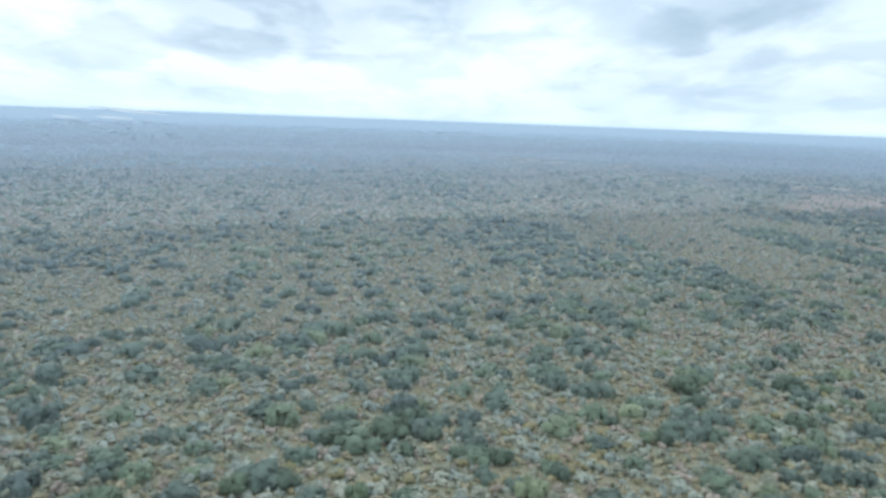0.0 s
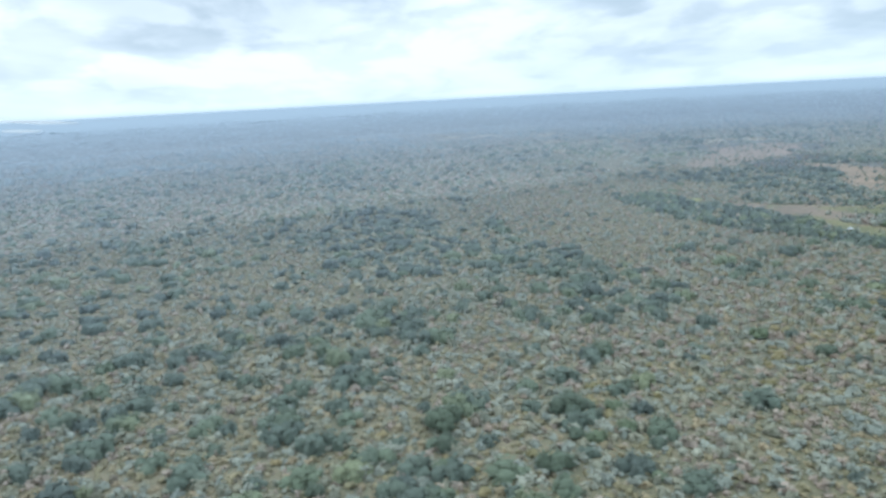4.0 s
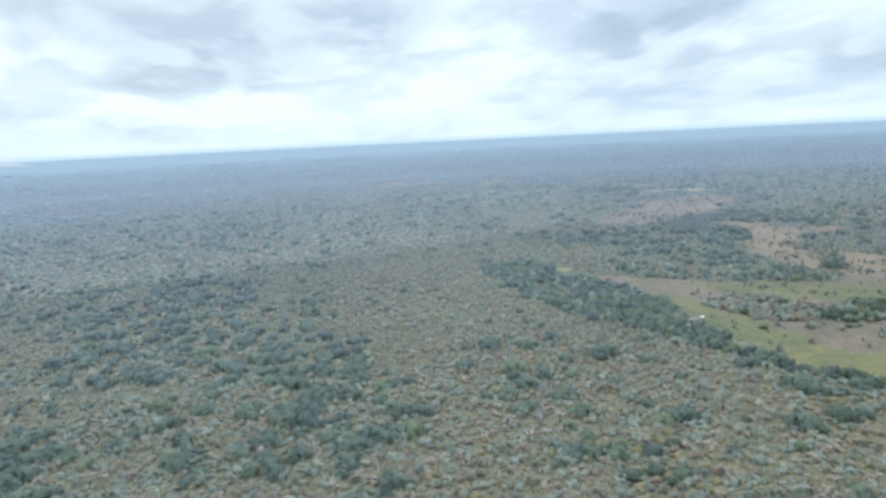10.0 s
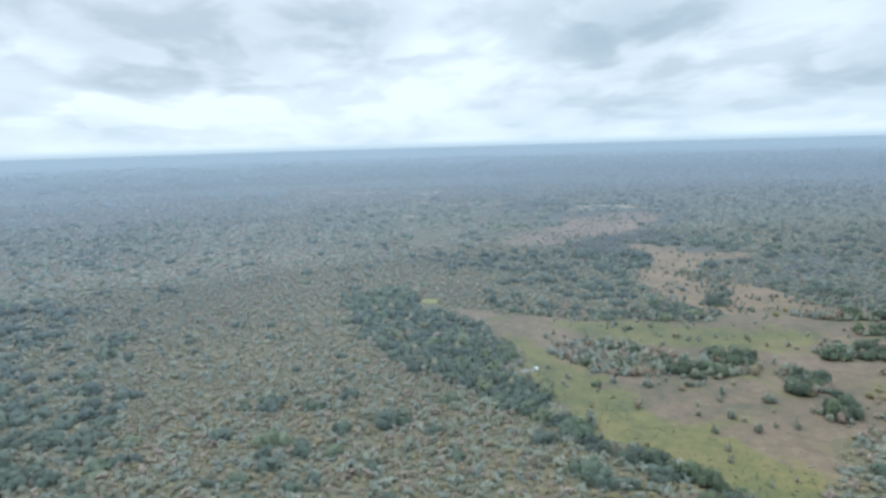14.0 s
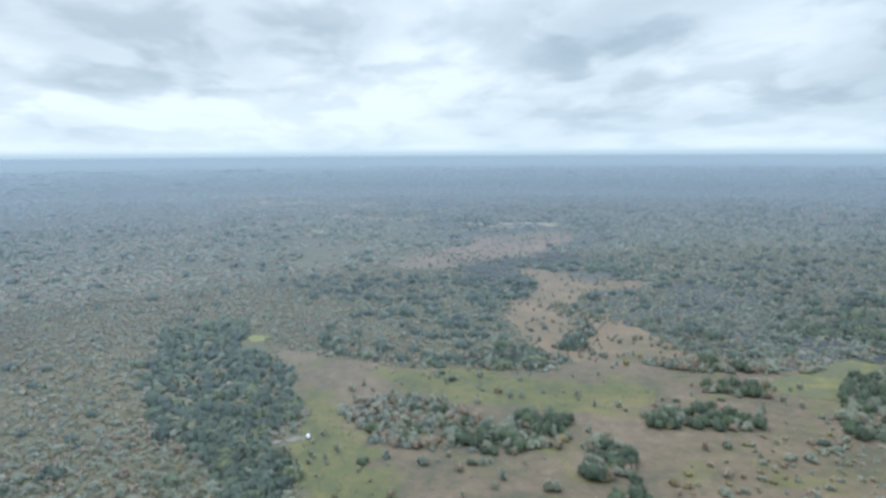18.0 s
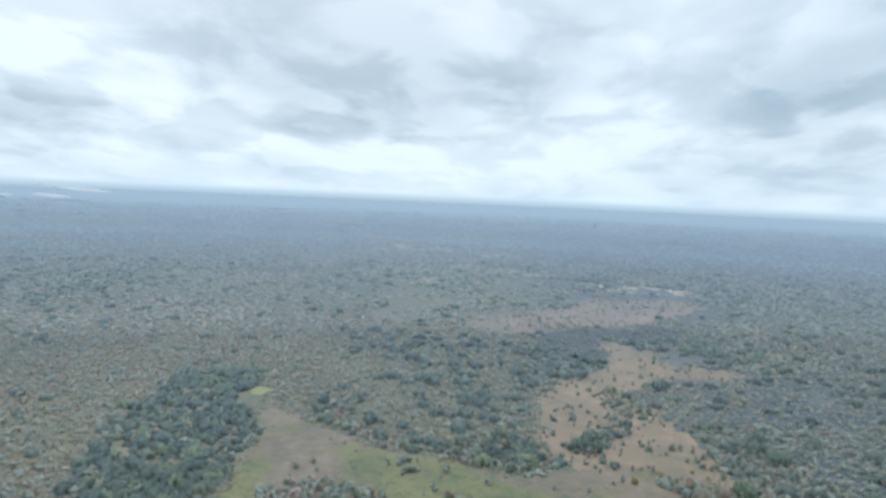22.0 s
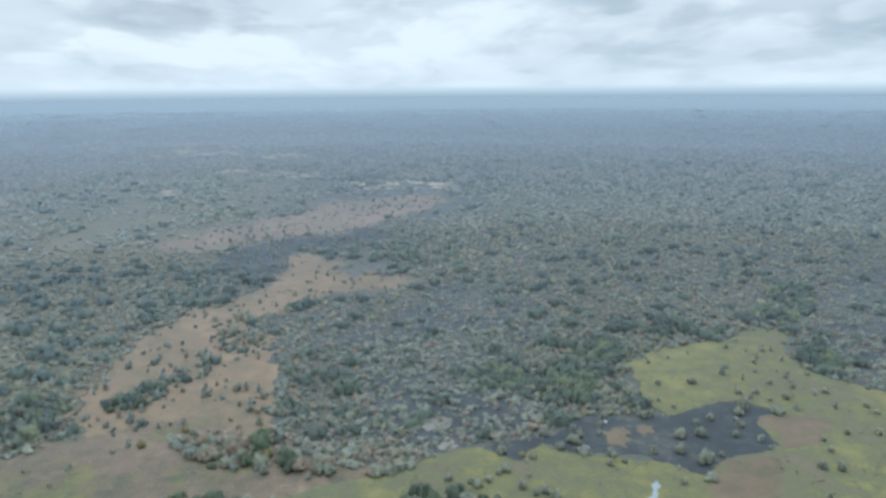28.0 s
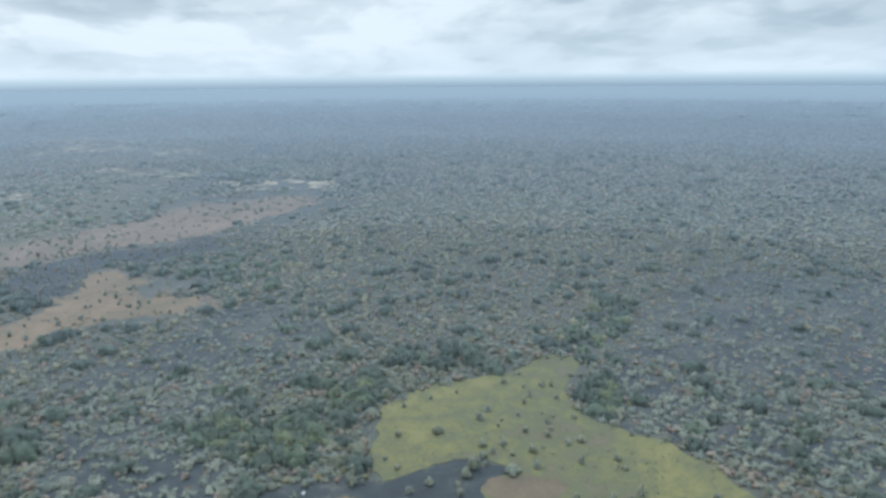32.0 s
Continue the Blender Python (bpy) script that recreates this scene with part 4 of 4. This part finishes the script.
def plant():
    seed = 50
    for lod, (step, near, far, gap) in enumerate(((4.9, 120, 450, 30), (6.6, 450, 850, 30), (8.8, 850, 1700, 50), (13.0, 1700, 2700, 50), (20.0, 2700, 4400, 50))):
        x, y = spots(step, near, far, gap)
        sp, w, h, tint = cover(x, y)
        if lod == 2:
            w, h = w * 1.25, h * 0.95
        if lod > 2:
            w, h = w * (1.6 if lod == 3 else 2.4), h * (0.8 if lod == 3 else 0.45)
        for k in range(6):
            m = sp == k
            if lod == 0 and k < 4:
                # single trees that stand nearest the flight
                idx = np.nonzero(m)[0]
                d = from_path(x[idx], y[idx])
                stand = np.where(any_of(OPEN, x[idx], y[idx]), -160, 0) + np.where(d < 200, 400, 0)
                idx = idx[np.argsort(d + stand + RNG.uniform(0, 130, len(idx)))][:270]
                NEAR_TREES[k] = [(x[i], y[i], w[i], h[i]) for i in idx]
                m = m.copy()
                m[idx] = False
            name, mat, text = NAMES[k]
            seed += 1
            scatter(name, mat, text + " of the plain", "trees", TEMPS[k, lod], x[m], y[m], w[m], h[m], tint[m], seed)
    # the woods go on behind the line of flight
    gx, gy = np.meshgrid(np.arange(-420, 1500, 11.0), np.arange(-520, 760, 11.0))
    x, y = (gx + RNG.uniform(-5, 5, gx.shape)).ravel(), (gy + RNG.uniform(-5, 5, gx.shape)).ravel()
    ok = ~(ahead(x, y, 30) & (from_path(x, y) > 120)) & (from_path(x, y) < 520)
    x, y = x[ok], y[ok]
    sp, w, h, tint = cover(x, y)
    for k in range(6):
        q = sp == k
        scatter(NAMES[k][0], NAMES[k][1], NAMES[k][2] + " of the plain", "trees", TEMPS[k, 2], x[q], y[q], w[q] * 1.2, h[q], tint[q], 400 + k)
    # low shrubs between the trees
    near, beyond = spots(3.7, 120, 520, 30), spots(6.4, 520, 900, 30)
    x, y = np.concatenate((near[0], beyond[0])), np.concatenate((near[1], beyond[1]))
    open_land = any_of(OPEN, x, y)
    damp = any_of(DAMP, x, y)
    p = np.where(open_land, 0.22, 0.92)
    p[damp] = 0.9
    p[any_of(LEAFY, x, y)] = 0.1
    burnt = any_of((BURNT_B, BURNT_C, BURNT_D), x, y)
    p[burnt] = 0.22
    marsh = inside(MARSH, x, y)
    p[marsh] = 0.55
    for dy in (0, 8, 16, 24):
        p[any_of((SAND_A, SAND_B, POOL, BARE, YELLOW), x, y + dy)] = 0.0
    ok = RNG.rand(len(x)) < p
    x, y, burnt, open_land, damp = x[ok], y[ok], burnt[ok] | (x[ok] > 720), open_land[ok], damp[ok] | marsh[ok]
    kind = RNG.rand(len(x))
    burnt_b, burnt_c = inside(BURNT_B, x, y), any_of((BURNT_A, BURNT_C), x, y)
    w = RNG.uniform(1.6, 4.6, len(x)) * np.where(open_land, 0.6, 1.0) * np.where(from_path(x, y) > 520, 1.4, 1.0)
    woods = ~open_land & ~damp
    for n, (m, mat, text, tall) in enumerate(((woods & ~burnt & (kind < 0.50), M_YELLOW, "low yellow-green shrubs between the bush trees", 0.38),
                                              (woods & (kind >= 0.50) & (kind < 0.68), M_SAGE, "low grey-green shrubs between the bush trees", 0.42),
                                              (woods & (kind >= 0.68) & (kind < 0.86), M_TUFT, "low straw-coloured dry shrubs between the bush trees", 0.45),
                                              (woods & (kind >= 0.86), M_OLIVE, "low olive shrubs between the bush trees", 0.45),
                                              (open_land & ~damp & ~burnt_b & (kind < 0.85), M_TUFT, "tan grass tufts on the open land", 0.25),
                                              (open_land & ~damp & (kind >= 0.93), M_SAGE, "low grey-green shrubs on the open land", 0.6),
                                              (damp & ~burnt_b & ~burnt_c, M_REED, "green and yellow grass tufts on damp ground", 0.3))):
        scatter("undergrowth" if n < 4 or n == 5 else "grass_tufts", mat, text, "shrubs" if n < 4 or n == 5 else "grass", TUSSOCKS, x[m], y[m], w[m], w[m] * tall, RNG.rand(int(m.sum())), 90 + n)


plant()


# ---- single trees ----
def tube(bm, a, b, ra, rb, sides=6):
    d = (b - a).normalized()
    u = d.orthogonal().normalized()
    v = d.cross(u)
    rows = []
    for p, r in ((a, ra), (b, rb)):
        rows.append([bm.verts.new(p + (u * math.cos(2 * math.pi * k / sides) + v * math.sin(2 * math.pi * k / sides)) * r) for k in range(sides)])
    for k in range(sides):
        bm.faces.new((rows[0][k], rows[0][(k + 1) % sides], rows[1][(k + 1) % sides], rows[1][k]))


def tree(name, label, leaves, seed, bare=False, shrub=False):
    """A unit tree (crown about 1 wide, 1 high): trunk, limbs and crown."""
    rng = random.Random(seed)
    root = new(name)
    root.empty_display_size = 0.1
    bm = bmesh.new()
    fork = Vector((rng.uniform(-0.04, 0.04), rng.uniform(-0.04, 0.04), 0.16 if shrub else 0.30))
    tube(bm, Vector((0, 0, -0.03)), fork * 0.5, 0.045, 0.034)
    tube(bm, fork * 0.5, fork, 0.034, 0.026)
    part("trunk", bm, M_BARK, root)
    for k in range(3):
        a = 2 * math.pi * (k + rng.uniform(-0.3, 0.3)) / 3
        tip = Vector((math.cos(a) * rng.uniform(0.16, 0.3), math.sin(a) * rng.uniform(0.16, 0.3), rng.uniform(0.5, 0.7)))
        bm = bmesh.new()
        tube(bm, fork, tip, 0.022, 0.008, 5)
        part("limb", bm, M_BARK, root)
    lobes, sprays, size, fill = (4, 200, 0.050, 0.58) if bare else (5, 330, 0.042, 0.80)
    verts, faces, norms = crown(np.random.RandomState(seed), lobes, 3, 7, sprays, size, fill)
    verts[:, 2] = 0.16 + 0.84 * verts[:, 2]
    ob = from_arrays("crown", verts, faces, leaves, parent=root, normals=norms / np.linalg.norm(norms, axis=1, keepdims=True))
    tagged(ob, "loose round crown of bare grey twigs" if bare else "uneven leafy crown")
    at = ob.data.attributes.new("tint", "FLOAT", "POINT")
    at.data.foreach_set("value", np.full(len(ob.data.vertices), 0.5, np.float32))
    return tagged(root, label, "shrub" if shrub else "tree", group=name + "s of the near bush")


def single_trees():
    rng = random.Random(77)
    kinds = {0: ("evergreen_tree", "dark green rounded evergreen tree in dry bush", M_DARK), 1: ("grey_green_tree", "dusty grey-green small tree in dry bush", M_SAGE),
             2: ("leafless_tree", "pale grey leafless tree in dry bush", M_BARE), 3: ("yellow_shrub", "low yellow-green shrub in dry grass", M_YELLOW)}
    for k, (name, label, mat) in kinds.items():
        models = [tree(name, label, mat, 10 * k + q, bare=k == 2, shrub=k == 3) for q in range(4)]
        for n, (x, y, w, h) in enumerate(NEAR_TREES[k]):
            m = Matrix.LocRotScale((x, y, 0.0), Euler((0, 0, rng.uniform(0, 6.28))), None)
            src = models[n % 4]
            ob = src if n < 4 else copy_thing(src, m)
            ob.matrix_basis = m @ Matrix.Diagonal((w, w, h * 1.05, 1))


single_trees()


# ---- small things on the open land ----
def block(bm, x0, y0, z0, x1, y1, z1, taper=0.0):
    """A box whose top is drawn in by taper along its length, with softened edges."""
    pts = [(x0, y0, z0), (x1, y0, z0), (x1, y1, z0), (x0, y1, z0), (x0 + taper, y0 + taper * 0.25, z1), (x1 - taper, y0 + taper * 0.25, z1), (x1 - taper, y1 - taper * 0.25, z1), (x0 + taper, y1 - taper * 0.25, z1)]
    v = [bm.verts.new(p) for p in pts]
    for q in ((3, 2, 1, 0), (4, 5, 6, 7), (0, 1, 5, 4), (1, 2, 6, 5), (2, 3, 7, 6), (3, 0, 4, 7)):
        bm.faces.new([v[k] for k in q])
    bmesh.ops.bevel(bm, geom=[e for e in bm.edges if e.verts[0] in v and e.verts[1] in v], offset=0.06, segments=2, affect="EDGES")


def plain_mat(name, colour, rough, metal=0.0):
    m, nd, ln, bsdf = new_mat(name)
    geo = nd.new("ShaderNodeNewGeometry")
    n = noise_node(nd, ln, 2.5, 4, 0.6, geo.outputs["Position"])
    r = ramp(nd, [(0.3, tuple(c * 0.85 for c in colour)), (0.7, colour)])
    ln.new(n, r.inputs[0])
    ln.new(r.outputs[0], bsdf.inputs["Base Color"])
    bsdf.inputs["Roughness"].default_value, bsdf.inputs["Metallic"].default_value = rough, metal
    return m


def parked_car():
    """A white off-road car at the end of the sandy track."""
    paint, glass, rubber = plain_mat("white_paint", (0.70, 0.70, 0.68), 0.4), plain_mat("dark_glass", (0.03, 0.035, 0.04), 0.1), plain_mat("tyre_rubber", (0.03, 0.03, 0.03), 0.8)
    car = new("off_road_car")
    tagged(car, "white off-road car parked at a sandy track end", "car")
    bm = bmesh.new()
    block(bm, -2.3, -0.9, 0.45, 2.3, 0.9, 1.1, 0.08)
    part("body", bm, paint, car)
    bm = bmesh.new()
    block(bm, -2.1, -0.85, 1.1, 1.0, 0.85, 1.85, 0.35)
    cab = part("cabin", bm, paint, car)
    for x0, x1 in ((-1.55, -0.65), (-0.5, 0.5)):
        for side in (-1, 1):
            bm = bmesh.new()
            block(bm, x0, side * 0.80 - 0.03, 1.25, x1, side * 0.80 + 0.03, 1.7)
            part("side_window", bm, glass, cab)
    bm = bmesh.new()
    block(bm, 0.62, -0.68, 1.22, 0.86, 0.68, 1.7, 0.08)
    part("windscreen", bm, glass, cab)
    for x in (-1.45, 1.45):
        for y in (-0.82, 0.82):
            bm = bmesh.new()
            bmesh.ops.create_cone(bm, cap_ends=True, segments=16, radius1=0.4, radius2=0.4, depth=0.26, matrix=pose(x, y, 0.4, 90, 0, 0))
            part("wheel", bm, rubber, car)
    car.matrix_basis = pose(541, 664, 0.42, 0, 0, 97)


def boulders():
    """Pale rocks that stand out on burnt and open ground."""
    rock = plain_mat("pale_rock", (0.40, 0.39, 0.36), 0.85)
    rng = random.Random(3)
    for x, y, size in BOULDERS:
        bm = bmesh.new()
        bmesh.ops.create_icosphere(bm, subdivisions=2, radius=size)
        for v in bm.verts:
            k = 1 + 0.35 * noise.noise(v.co * 1.1 / size + Vector((x, y, 0)))
            v.co = Vector((v.co.x * k, v.co.y * k * 0.8, v.co.z * k * 0.6))
        me = bpy.data.meshes.new("boulder")
        bm.to_mesh(me)
        bm.free()
        me.materials.append(rock)
        ob = tagged(new("boulder", me), "pale weathered boulder on open burnt ground", "rock", group="pale boulders")
        ob.matrix_basis = pose(x, y, size * 0.35 + 0.2, 0, 0, rng.uniform(0, 360))


parked_car()
boulders()
